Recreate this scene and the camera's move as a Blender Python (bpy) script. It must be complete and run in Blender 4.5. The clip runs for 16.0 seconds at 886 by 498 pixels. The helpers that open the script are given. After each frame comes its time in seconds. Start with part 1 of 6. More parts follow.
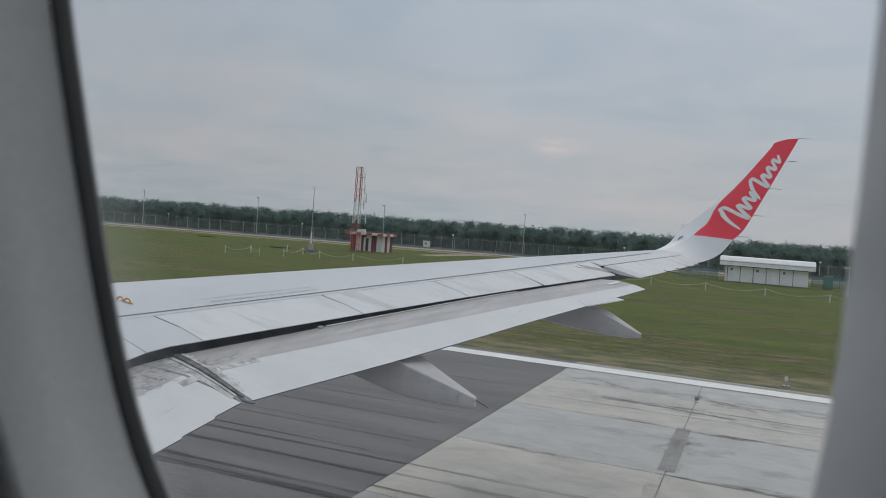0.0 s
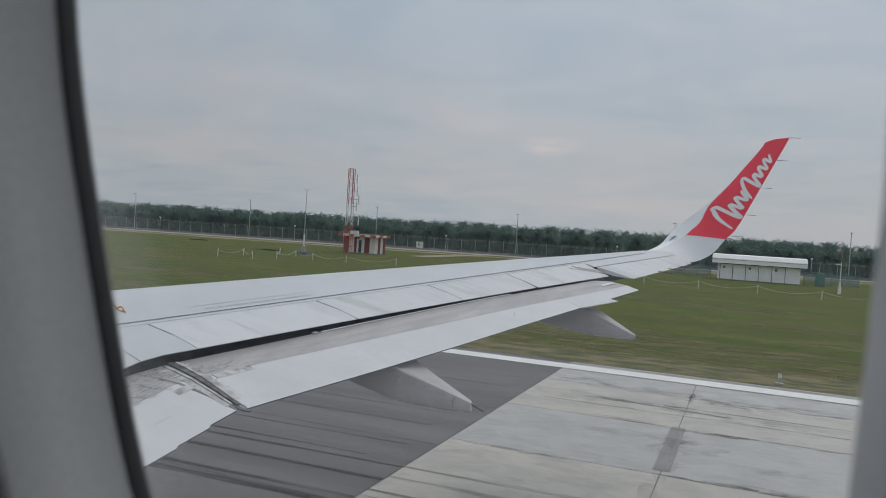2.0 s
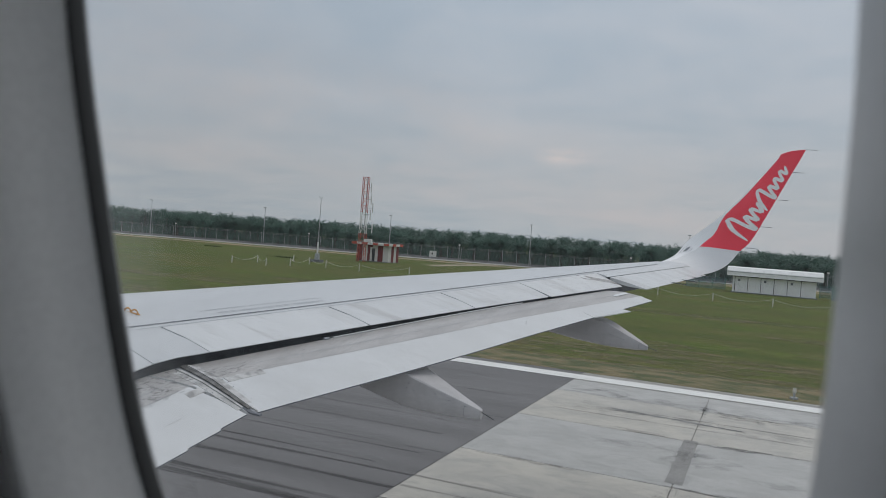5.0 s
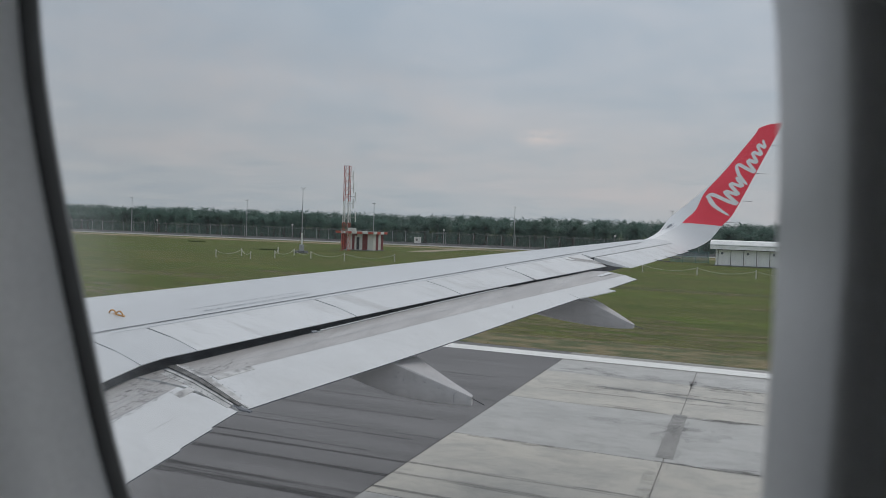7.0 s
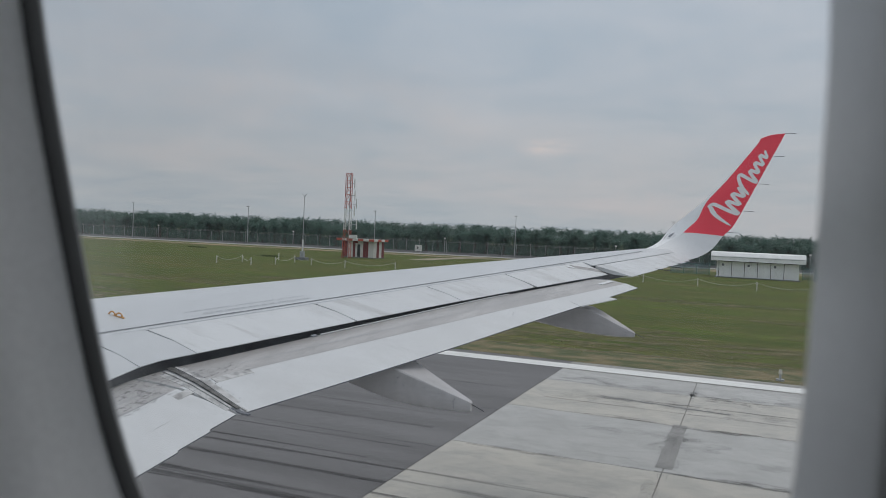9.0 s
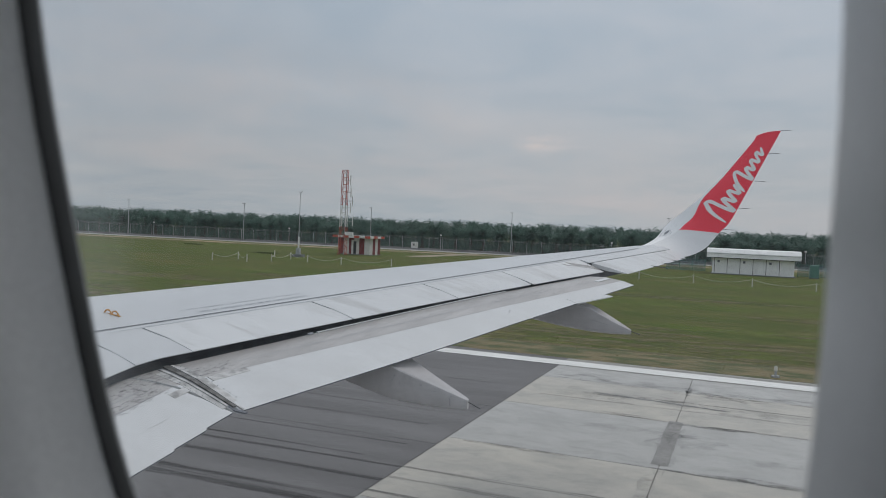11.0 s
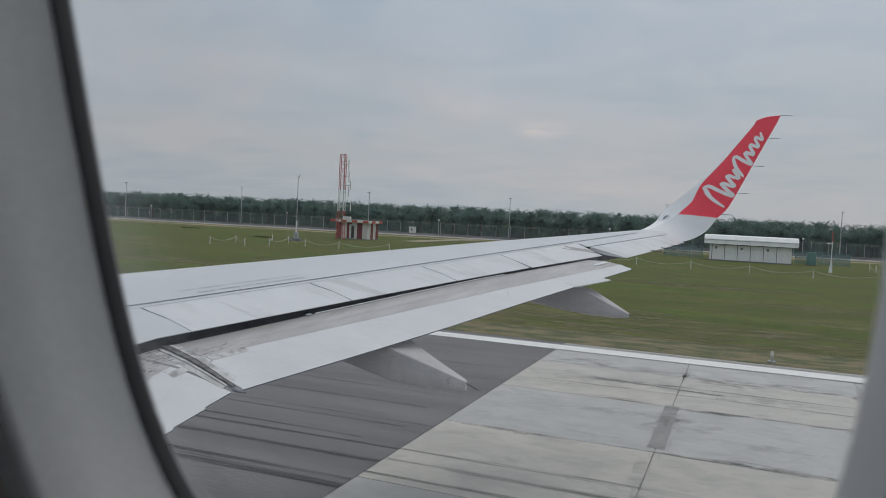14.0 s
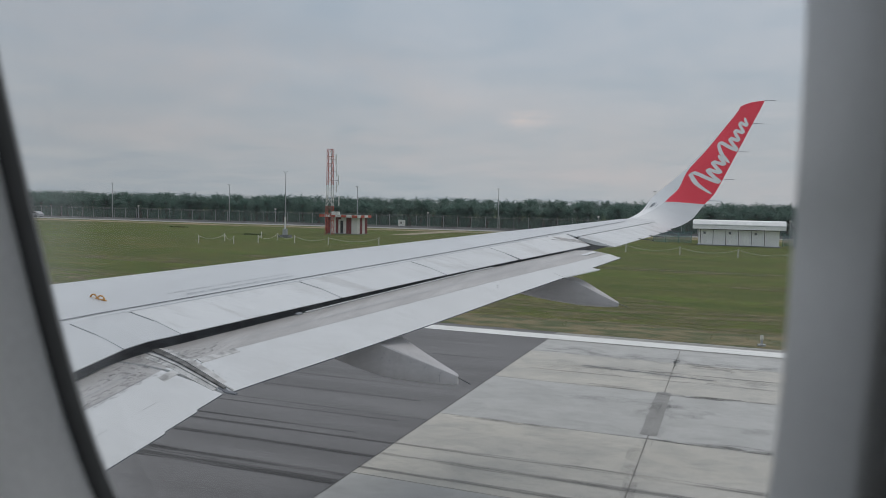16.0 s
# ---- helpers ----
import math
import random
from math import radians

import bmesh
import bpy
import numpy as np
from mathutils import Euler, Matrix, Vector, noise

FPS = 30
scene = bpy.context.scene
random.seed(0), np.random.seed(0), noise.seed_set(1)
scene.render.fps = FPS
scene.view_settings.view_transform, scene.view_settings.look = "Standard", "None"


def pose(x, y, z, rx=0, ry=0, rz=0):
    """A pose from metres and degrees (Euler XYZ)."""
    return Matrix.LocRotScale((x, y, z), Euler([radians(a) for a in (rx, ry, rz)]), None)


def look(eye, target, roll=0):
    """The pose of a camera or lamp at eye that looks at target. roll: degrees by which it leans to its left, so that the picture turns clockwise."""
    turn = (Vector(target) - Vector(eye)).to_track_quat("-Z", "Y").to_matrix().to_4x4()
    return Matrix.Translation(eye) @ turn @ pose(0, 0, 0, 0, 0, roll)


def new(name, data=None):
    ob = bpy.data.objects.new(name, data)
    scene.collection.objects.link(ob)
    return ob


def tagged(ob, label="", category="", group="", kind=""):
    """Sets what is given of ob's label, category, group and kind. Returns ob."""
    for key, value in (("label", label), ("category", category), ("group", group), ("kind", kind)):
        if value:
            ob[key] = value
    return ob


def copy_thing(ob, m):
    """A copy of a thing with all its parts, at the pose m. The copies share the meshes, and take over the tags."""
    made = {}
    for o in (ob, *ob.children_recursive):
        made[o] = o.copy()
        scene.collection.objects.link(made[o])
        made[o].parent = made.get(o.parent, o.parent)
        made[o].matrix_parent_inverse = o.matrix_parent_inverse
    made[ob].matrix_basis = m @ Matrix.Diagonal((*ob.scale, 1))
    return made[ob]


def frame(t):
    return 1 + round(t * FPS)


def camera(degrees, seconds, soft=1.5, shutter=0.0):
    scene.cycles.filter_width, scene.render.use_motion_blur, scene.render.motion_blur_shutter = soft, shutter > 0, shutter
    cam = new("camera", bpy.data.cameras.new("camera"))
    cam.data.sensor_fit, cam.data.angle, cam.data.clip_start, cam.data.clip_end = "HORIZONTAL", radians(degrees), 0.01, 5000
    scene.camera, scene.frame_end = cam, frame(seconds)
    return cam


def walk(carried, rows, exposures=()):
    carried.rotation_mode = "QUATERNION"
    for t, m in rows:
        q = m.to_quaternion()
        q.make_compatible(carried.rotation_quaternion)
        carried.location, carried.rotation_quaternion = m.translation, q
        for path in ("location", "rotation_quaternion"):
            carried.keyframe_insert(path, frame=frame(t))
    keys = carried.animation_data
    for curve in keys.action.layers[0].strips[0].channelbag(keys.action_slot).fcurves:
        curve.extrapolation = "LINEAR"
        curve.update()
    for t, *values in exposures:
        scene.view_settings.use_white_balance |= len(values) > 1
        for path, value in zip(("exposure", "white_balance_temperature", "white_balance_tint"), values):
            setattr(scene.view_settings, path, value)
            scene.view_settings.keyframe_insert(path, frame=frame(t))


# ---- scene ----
# Camera held by hand at a cabin window, the airliner standing on the runway.
cam = camera(61.0, 16.0, soft=0.6)
cam.data.dof.use_dof = True
cam.data.dof.focus_distance = 14.0
cam.data.dof.aperture_fstop = 10.0
PATH = [
    (0, (0.0041, -0.0126, 4.2292, 88.502, -4.166, 22.900)),
    (0.5, (-0.0024, -0.0197, 4.2472, 88.229, -4.470, 22.700)),
    (1, (0.0046, -0.0173, 4.2579, 88.312, -3.247, 22.347)),
    (1.5, (-0.0019, -0.0015, 4.2608, 88.376, -2.475, 22.005)),
    (2, (-0.0030, -0.0200, 4.2675, 88.580, -3.565, 22.361)),
    (2.5, (0.0019, -0.0067, 4.2430, 89.437, -4.879, 22.567)),
    (2.7, (0.0220, -0.0180, 4.2287, 89.844, -5.127, 22.881)),
    (3, (0.0030, -0.0229, 4.2459, 90.412, -5.986, 22.784)),
    (3.5, (-0.0043, -0.0230, 4.2387, 91.346, -6.421, 22.092)),
    (4, (0.0050, -0.0152, 4.2542, 90.088, -5.634, 22.355)),
    (4.5, (0.0058, -0.0220, 4.2466, 89.471, -4.625, 23.269)),
    (6.8, (0.0221, -0.0230, 4.2697, 88.274, -2.283, 22.206)),
    (7, (0.0179, -0.0282, 4.2762, 88.167, -1.897, 22.176)),
    (7.5, (0.0163, -0.0200, 4.2626, 88.501, -1.693, 21.747)),
    (8, (0.0133, -0.0205, 4.2797, 88.555, -2.279, 21.404)),
    (8.5, (0.0087, -0.0199, 4.2724, 88.602, -2.687, 21.616)),
    (9, (0.0096, -0.0158, 4.2435, 88.811, -2.531, 22.246)),
    (11.5, (0.0054, -0.0155, 4.2624, 88.376, -2.321, 21.788)),
    (12, (0.0073, -0.0188, 4.2737, 88.130, -1.754, 21.890)),
    (12.5, (0.0062, -0.0131, 4.2472, 88.616, -2.020, 21.430)),
    (13, (0.0045, -0.0068, 4.2319, 88.274, -2.216, 20.955)),
    (13.5, (0.0063, -0.0118, 4.2441, 87.692, -2.322, 21.377)),
    (14, (-0.0076, -0.0095, 4.2179, 87.458, -2.793, 21.792)),
    (14.5, (0.0099, -0.0113, 4.2397, 87.790, -2.718, 21.716)),
    (15, (0.0137, -0.0176, 4.2525, 88.215, -2.464, 21.617)),
    (15.5, (0.0054, -0.0150, 4.2480, 87.446, -2.194, 21.304)),
    (16, (0.0105, -0.0073, 4.2469, 86.888, -1.270, 20.956)),
]
walk(cam, [(t, pose(*p)) for t, p in PATH])

# ---- world, sun ----
SUN_ELEV, SUN_ROT = radians(52), radians(30)
world = bpy.data.worlds.new("overcast_sky")
scene.world = world
world.use_nodes = True
wn, wl = world.node_tree.nodes, world.node_tree.links
wn.clear()


def wnode(kind, **kw):
    n = wn.new(kind)
    for k, v in kw.items():
        n.inputs[k].default_value = v
    return n


w_out = wn.new("ShaderNodeOutputWorld")
w_bg = wn.new("ShaderNodeBackground")
w_co = wn.new("ShaderNodeTexCoord")
w_sep = wn.new("ShaderNodeSeparateXYZ")
w_sky = wn.new("ShaderNodeTexSky")
w_sky.sky_type = "NISHITA"
w_sky.sun_disc = False
w_sky.sun_elevation, w_sky.sun_rotation = SUN_ELEV, SUN_ROT
w_sky.dust_density = 6.0
wl.new(w_co.outputs["Generated"], w_sep.inputs[0])
w_ramp = wn.new("ShaderNodeValToRGB")          # cloud deck, brighter towards the zenith
cr = w_ramp.color_ramp
cr.elements[0].position, cr.elements[0].color = 0.0, (0.40, 0.435, 0.46, 1)
cr.elements[1].position, cr.elements[1].color = 1.0, (0.69, 0.715, 0.75, 1)
for p, c in ((0.08, (0.41, 0.435, 0.46, 1)), (0.20, (0.402, 0.446, 0.494, 1)), (0.34, (0.415, 0.472, 0.535, 1)), (0.55, (0.57, 0.615, 0.67, 1))):
    e = cr.elements.new(p)
    e.color = c
wl.new(w_sep.outputs["Z"], w_ramp.inputs[0])
# flat cloud sheets: direction divided by height gives the deck's perspective
w_zp = wn.new("ShaderNodeMath"); w_zp.operation = "ADD"; w_zp.inputs[1].default_value = 0.10
w_zm = wn.new("ShaderNodeMath"); w_zm.operation = "MAXIMUM"; w_zm.inputs[1].default_value = 0.06
w_div = wn.new("ShaderNodeVectorMath"); w_div.operation = "DIVIDE"
w_cmb = wn.new("ShaderNodeCombineXYZ")
wl.new(w_sep.outputs["Z"], w_zp.inputs[0]); wl.new(w_zp.outputs[0], w_zm.inputs[0])
for i in range(3):
    wl.new(w_zm.outputs[0], w_cmb.inputs[i])
wl.new(w_co.outputs["Generated"], w_div.inputs[0]); wl.new(w_cmb.outputs[0], w_div.inputs[1])
w_no = wnode("ShaderNodeTexNoise", Scale=1.5, Detail=9.0, Roughness=0.6, Distortion=0.5)
wl.new(w_div.outputs[0], w_no.inputs["Vector"])
w_cr2 = wn.new("ShaderNodeValToRGB")
w_cr2.color_ramp.elements[0].position, w_cr2.color_ramp.elements[0].color = 0.36, (0.895, 0.938, 0.972, 1)
w_cr2.color_ramp.elements[1].position, w_cr2.color_ramp.elements[1].color = 0.70, (1.075, 1.05, 1.042, 1)
wl.new(w_no.outputs["Fac"], w_cr2.inputs[0])
w_n2 = wnode("ShaderNodeTexNoise", Scale=5.5, Detail=10.0, Roughness=0.68, Distortion=0.9)
wl.new(w_div.outputs[0], w_n2.inputs["Vector"])
w_cr3 = wn.new("ShaderNodeValToRGB")
w_cr3.color_ramp.elements[0].position, w_cr3.color_ramp.elements[0].color = 0.38, (0.982, 0.989, 0.996, 1)
w_cr3.color_ramp.elements[1].position, w_cr3.color_ramp.elements[1].color = 0.66, (1.022, 1.018, 1.014, 1)
wl.new(w_n2.outputs["Fac"], w_cr3.inputs[0])
w_m0 = wn.new("ShaderNodeMixRGB"); w_m0.blend_type = "MULTIPLY"; w_m0.inputs[0].default_value = 1.0
wl.new(w_cr2.outputs[0], w_m0.inputs[1]); wl.new(w_cr3.outputs[0], w_m0.inputs[2])
w_mul = wn.new("ShaderNodeMixRGB"); w_mul.blend_type = "MULTIPLY"; w_mul.inputs[0].default_value = 1.0
wl.new(w_ramp.outputs[0], w_mul.inputs[1]); wl.new(w_m0.outputs[0], w_mul.inputs[2])


def band(n1, width, soft, lo, hi):
    """A faint sheet of cloud along a great circle with pole n1."""
    d = wn.new("ShaderNodeVectorMath"); d.operation = "DOT_PRODUCT"; d.inputs[1].default_value = n1
    ab = wn.new("ShaderNodeMath"); ab.operation = "ABSOLUTE"
    mr = wn.new("ShaderNodeMapRange"); mr.interpolation_type = "SMOOTHSTEP"
    mr.inputs[1].default_value, mr.inputs[2].default_value, mr.inputs[3].default_value, mr.inputs[4].default_value = soft, width, 0.0, 1.0
    no = wnode("ShaderNodeTexNoise", Scale=4.0, Detail=8.0, Roughness=0.6, Distortion=0.8)
    m2 = wn.new("ShaderNodeMapRange"); m2.inputs[1].default_value, m2.inputs[2].default_value = lo, hi
    mu = wn.new("ShaderNodeMath"); mu.operation = "MULTIPLY"
    sq = wn.new("ShaderNodeVectorMath"); sq.operation = "MULTIPLY"; sq.inputs[1].default_value = (0.9, 0.9, 2.4)
    wl.new(w_co.outputs["Generated"], d.inputs[0]); wl.new(d.outputs["Value"], ab.inputs[0]); wl.new(ab.outputs[0], mr.inputs[0])
    wl.new(w_co.outputs["Generated"], sq.inputs[0]); wl.new(sq.outputs[0], no.inputs["Vector"]); wl.new(no.outputs["Fac"], m2.inputs[0])
    wl.new(mr.outputs[0], mu.inputs[0]); wl.new(m2.outputs[0], mu.inputs[1])
    return mu.outputs[0]


def lay(fac, colour, amount):
    global sky_col
    mu = wn.new("ShaderNodeMath"); mu.operation = "MULTIPLY"; mu.inputs[1].default_value = amount
    mx = wn.new("ShaderNodeMixRGB")
    wl.new(fac, mu.inputs[0]); wl.new(mu.outputs[0], mx.inputs[0]); wl.new(sky_col, mx.inputs[1])
    mx.inputs[2].default_value = (*colour, 1)
    sky_col = mx.outputs[0]


sky_col = w_mul.outputs[0]
pole_a = Vector((-0.7244, 0.657, 0.2088)).cross(Vector((-0.1885, 0.979, 0.0778))).normalized()
pole_b = Vector((-0.6827, 0.7253, 0.0891)).cross(Vector((-0.2, 0.976, 0.052))).normalized()
lay(band(pole_a, 0.0, 0.10, 0.36, 0.68), (0.49, 0.470, 0.476), 0.65)
lay(band(pole_b, 0.0, 0.035, 0.40, 0.68), (0.52, 0.485, 0.486), 0.55)
# one small bright cloud, low over the plantation
c_dir = Vector((-0.2567, 0.9593, 0.1181)).normalized()
c_d = wn.new("ShaderNodeVectorMath"); c_d.operation = "SUBTRACT"; c_d.inputs[1].default_value = c_dir
c_s = wn.new("ShaderNodeVectorMath"); c_s.operation = "MULTIPLY"; c_s.inputs[1].default_value = (1.0, 1.0, 3.2)
c_l = wn.new("ShaderNodeVectorMath"); c_l.operation = "LENGTH"
c_m = wn.new("ShaderNodeMapRange"); c_m.interpolation_type = "SMOOTHSTEP"
c_m.inputs[1].default_value, c_m.inputs[2].default_value, c_m.inputs[3].default_value, c_m.inputs[4].default_value = 0.055, 0.0, 0.0, 1.0
c_n = wnode("ShaderNodeTexNoise", Scale=34.0, Detail=6.0, Roughness=0.6)
c_r = wn.new("ShaderNodeMapRange"); c_r.inputs[1].default_value, c_r.inputs[2].default_value = 0.36, 0.62
c_x = wn.new("ShaderNodeMath"); c_x.operation = "MULTIPLY"
wl.new(w_co.outputs["Generated"], c_d.inputs[0]); wl.new(c_d.outputs[0], c_s.inputs[0]); wl.new(c_s.outputs[0], c_l.inputs[0]); wl.new(c_l.outputs["Value"], c_m.inputs[0])
wl.new(c_s.outputs[0], c_n.inputs["Vector"]); wl.new(c_n.outputs["Fac"], c_r.inputs[0])
wl.new(c_m.outputs[0], c_x.inputs[0]); wl.new(c_r.outputs[0], c_x.inputs[1])
lay(c_x.outputs[0], (0.60, 0.54, 0.52), 0.8)
w_dk = wn.new("ShaderNodeMapRange")              # sky darkened ahead, standing in for vignetting through the oblique pane
w_dk.inputs[1].default_value, w_dk.inputs[2].default_value, w_dk.inputs[3].default_value, w_dk.inputs[4].default_value = -0.80, -0.35, 0.86, 1.0
w_ds = wn.new("ShaderNodeVectorMath"); w_ds.operation = "SCALE"
wl.new(w_sep.outputs["X"], w_dk.inputs[0]); wl.new(sky_col, w_ds.inputs[0]); wl.new(w_dk.outputs[0], w_ds.inputs["Scale"])
sky_col = w_ds.outputs[0]
w_add = wn.new("ShaderNodeMixRGB"); w_add.blend_type = "ADD"; w_add.inputs[0].default_value = 0.006
wl.new(sky_col, w_add.inputs[1]); wl.new(w_sky.outputs[0], w_add.inputs[2])
wl.new(w_add.outputs[0], w_bg.inputs["Color"])
w_bg.inputs["Strength"].default_value = 1.0
wl.new(w_bg.outputs[0], w_out.inputs[0])

sun_data = bpy.data.lights.new("sun", "SUN")
sun_data.energy, sun_data.angle, sun_data.color = 0.6, radians(30), (1.0, 0.95, 0.88)
sun = new("sun", sun_data)
sun.matrix_world = look((20, 40, 60), (0, 5, 0))


# ---- materials ----
def mat(name, base, rough=0.5, metal=0.0, alt=None, scale=3.0, stretch=(1, 1, 1), mix=(0.35, 0.65), fine=None, bump=0.0, bump_scale=40.0, rnd=0.0, place=False):
    """A surface of two tones at two scales, with fine relief; rnd varies piece from piece."""
    m = bpy.data.materials.new(name)
    m.use_nodes = True
    n, l = m.node_tree.nodes, m.node_tree.links
    b = n["Principled BSDF"]
    b.inputs["Roughness"].default_value, b.inputs["Metallic"].default_value = rough, metal
    co, mp = n.new("ShaderNodeTexCoord"), n.new("ShaderNodeMapping")
    mp.inputs["Scale"].default_value = stretch
    if place:                                   # patterns run on across neighbouring pieces
        l.new(n.new("ShaderNodeNewGeometry").outputs["Position"], mp.inputs[0])
    else:
        l.new(co.outputs["Object"], mp.inputs[0])
    col = None
    alt = alt or tuple(c * 0.86 for c in base)
    no = n.new("ShaderNodeTexNoise")
    no.inputs["Scale"].default_value, no.inputs["Detail"].default_value = scale, 5.0
    l.new(mp.outputs[0], no.inputs["Vector"])
    r = n.new("ShaderNodeValToRGB")
    r.color_ramp.elements[0].position, r.color_ramp.elements[0].color = mix[0], (*base, 1)
    r.color_ramp.elements[1].position, r.color_ramp.elements[1].color = mix[1], (*alt, 1)
    l.new(no.outputs["Fac"], r.inputs[0])
    col = r.outputs[0]
    if fine:
        n2 = n.new("ShaderNodeTexNoise")
        n2.inputs["Scale"].default_value, n2.inputs["Detail"].default_value = fine[0], 4.0
        l.new(mp.outputs[0], n2.inputs["Vector"])
        r2 = n.new("ShaderNodeMapRange")
        r2.inputs[1].default_value, r2.inputs[2].default_value = 0.3, 0.7
        r2.inputs[3].default_value, r2.inputs[4].default_value = 1 - fine[1], 1 + fine[1]
        l.new(n2.outputs["Fac"], r2.inputs[0])
        mu = n.new("ShaderNodeVectorMath")
        mu.operation = "SCALE"
        l.new(col, mu.inputs[0]); l.new(r2.outputs[0], mu.inputs["Scale"])
        col = mu.outputs[0]
    if rnd:
        oi, r3, mu = n.new("ShaderNodeObjectInfo"), n.new("ShaderNodeMapRange"), n.new("ShaderNodeVectorMath")
        r3.inputs[3].default_value, r3.inputs[4].default_value = 1 - rnd, 1 + rnd
        mu.operation = "SCALE"
        l.new(oi.outputs["Random"], r3.inputs[0]); l.new(col, mu.inputs[0]); l.new(r3.outputs[0], mu.inputs["Scale"])
        col = mu.outputs[0]
    l.new(col, b.inputs["Base Color"])
    if bump:
        n3, bp = n.new("ShaderNodeTexNoise"), n.new("ShaderNodeBump")
        n3.inputs["Scale"].default_value, n3.inputs["Detail"].default_value = bump_scale, 4.0
        l.new(mp.outputs[0], n3.inputs["Vector"])
        bp.inputs["Strength"].default_value, bp.inputs["Distance"].default_value = bump, 0.02
        l.new(n3.outputs["Fac"], bp.inputs["Height"]); l.new(bp.outputs[0], b.inputs["Normal"])
    return m


def weather(m, colour, scale, lo, hi, stretch, amount):
    """Streaks of another tone over a painted surface, laid out in the place's own metres."""
    n, l = m.node_tree.nodes, m.node_tree.links
    b = n["Principled BSDF"].inputs["Base Color"]
    mp, no, mr, mx = n.new("ShaderNodeMapping"), n.new("ShaderNodeTexNoise"), n.new("ShaderNodeMapRange"), n.new("ShaderNodeMixRGB")
    mp.inputs["Scale"].default_value = stretch
    no.inputs["Scale"].default_value, no.inputs["Detail"].default_value, no.inputs["Roughness"].default_value = scale, 7.0, 0.65
    mr.inputs[1].default_value, mr.inputs[2].default_value, mr.inputs[4].default_value = lo, hi, amount
    l.new(n.new("ShaderNodeNewGeometry").outputs["Position"], mp.inputs[0]); l.new(mp.outputs[0], no.inputs["Vector"])
    l.new(no.outputs["Fac"], mr.inputs[0]); l.new(mr.outputs[0], mx.inputs[0])
    l.new(b.links[0].from_socket, mx.inputs[1])
    mx.inputs[2].default_value = (*colour, 1)
    l.new(mx.outputs[0], b)
    return m


M_WING = mat("wing_paint", (0.585, 0.60, 0.617), 0.40, alt=(0.535, 0.55, 0.568), scale=0.8, stretch=(1, 0.35, 1), fine=(9, 0.03))
M_SPOIL = mat("spoiler_paint", (0.635, 0.645, 0.655), 0.38, alt=(0.59, 0.60, 0.61), scale=1.6, stretch=(0.4, 1.6, 1), fine=(14, 0.03), rnd=0.02)
M_FLAP = mat("flap_paint", (0.615, 0.625, 0.635), 0.38, alt=(0.57, 0.578, 0.585), scale=1.4, stretch=(0.5, 1.2, 1), fine=(18, 0.04))
weather(M_SPOIL, (0.36, 0.352, 0.345), 1.6, 0.50, 0.68, (0.35, 1.8, 1), 0.55)
weather(M_SPOIL, (0.33, 0.33, 0.33), 7.0, 0.55, 0.70, (0.25, 1.8, 1), 0.28)
weather(M_FLAP, (0.47, 0.47, 0.465), 3.0, 0.52, 0.74, (0.4, 1.6, 1), 0.35)
weather(M_WING, (0.44, 0.445, 0.45), 14.0, 0.58, 0.72, (0.12, 2.0, 1), 0.35)
weather(M_WING, (0.50, 0.51, 0.52), 1.2, 0.48, 0.70, (0.5, 1.2, 1), 0.35)
M_BARE = mat("bare_metal_band", (0.485, 0.47, 0.463), 0.45, 0.15, alt=(0.40, 0.387, 0.382), scale=2.5, stretch=(1.8, 0.4, 1), fine=(30, 0.10))
weather(M_BARE, (0.30, 0.29, 0.285), 5.0, 0.52, 0.70, (2.2, 0.25, 2.2), 0.5)
# dark tone holds the shade of the gap ahead of the flaps
M_COVE_SHADE = mat("cove_shade", (0.15, 0.16, 0.185), 0.7, alt=(0.075, 0.08, 0.095), scale=6)
M_GRIME = mat("grimy_track", (0.20, 0.195, 0.19), 0.55, 0.2, alt=(0.06, 0.058, 0.055), scale=14, fine=(60, 0.2))
M_PLATE = mat("worn_plate", (0.54, 0.535, 0.53), 0.45, 0.1, alt=(0.27, 0.265, 0.26), scale=9, mix=(0.46, 0.66), fine=(50, 0.15))
# also used for the painted shadow line on the flaps' trailing edges
M_LINE = mat("sealant", (0.11, 0.12, 0.14), 0.6, alt=(0.17, 0.18, 0.20), scale=4)
M_FAIR = mat("fairing_paint", (0.48, 0.468, 0.477), 0.42, alt=(0.40, 0.39, 0.397), scale=3, stretch=(0.5, 1, 1.5), fine=(25, 0.06))
weather(M_FAIR, (0.30, 0.29, 0.295), 5.0, 0.50, 0.72, (2.0, 1, 0.3), 0.40)
M_RED = mat("winglet_red", (0.87, 0.040, 0.075), 0.35, alt=(0.81, 0.036, 0.066), scale=1.5)
M_WHITE = mat("winglet_white", (0.70, 0.71, 0.72), 0.5, alt=(0.66, 0.67, 0.68), scale=2, fine=(20, 0.03))
M_MARK = mat("white_mark", (0.80, 0.80, 0.80), 0.4, alt=(0.74, 0.74, 0.74), scale=8)
M_LENS = mat("lamp_lens", (0.25, 0.27, 0.30), 0.1, alt=(0.15, 0.16, 0.18), scale=8)
M_ORANGE = mat("orange_paint", (0.62, 0.30, 0.045), 0.5, alt=(0.5, 0.23, 0.04), scale=30)
M_STENCIL = mat("stencil_grey", (0.24, 0.26, 0.29), 0.6, alt=(0.40, 0.42, 0.45), scale=12)
M_LETTER = mat("faded_stencil", (0.30, 0.32, 0.35), 0.6, alt=(0.43, 0.45, 0.475), scale=30)
M_ROD = mat("discharger_rod", (0.09, 0.09, 0.095), 0.5)
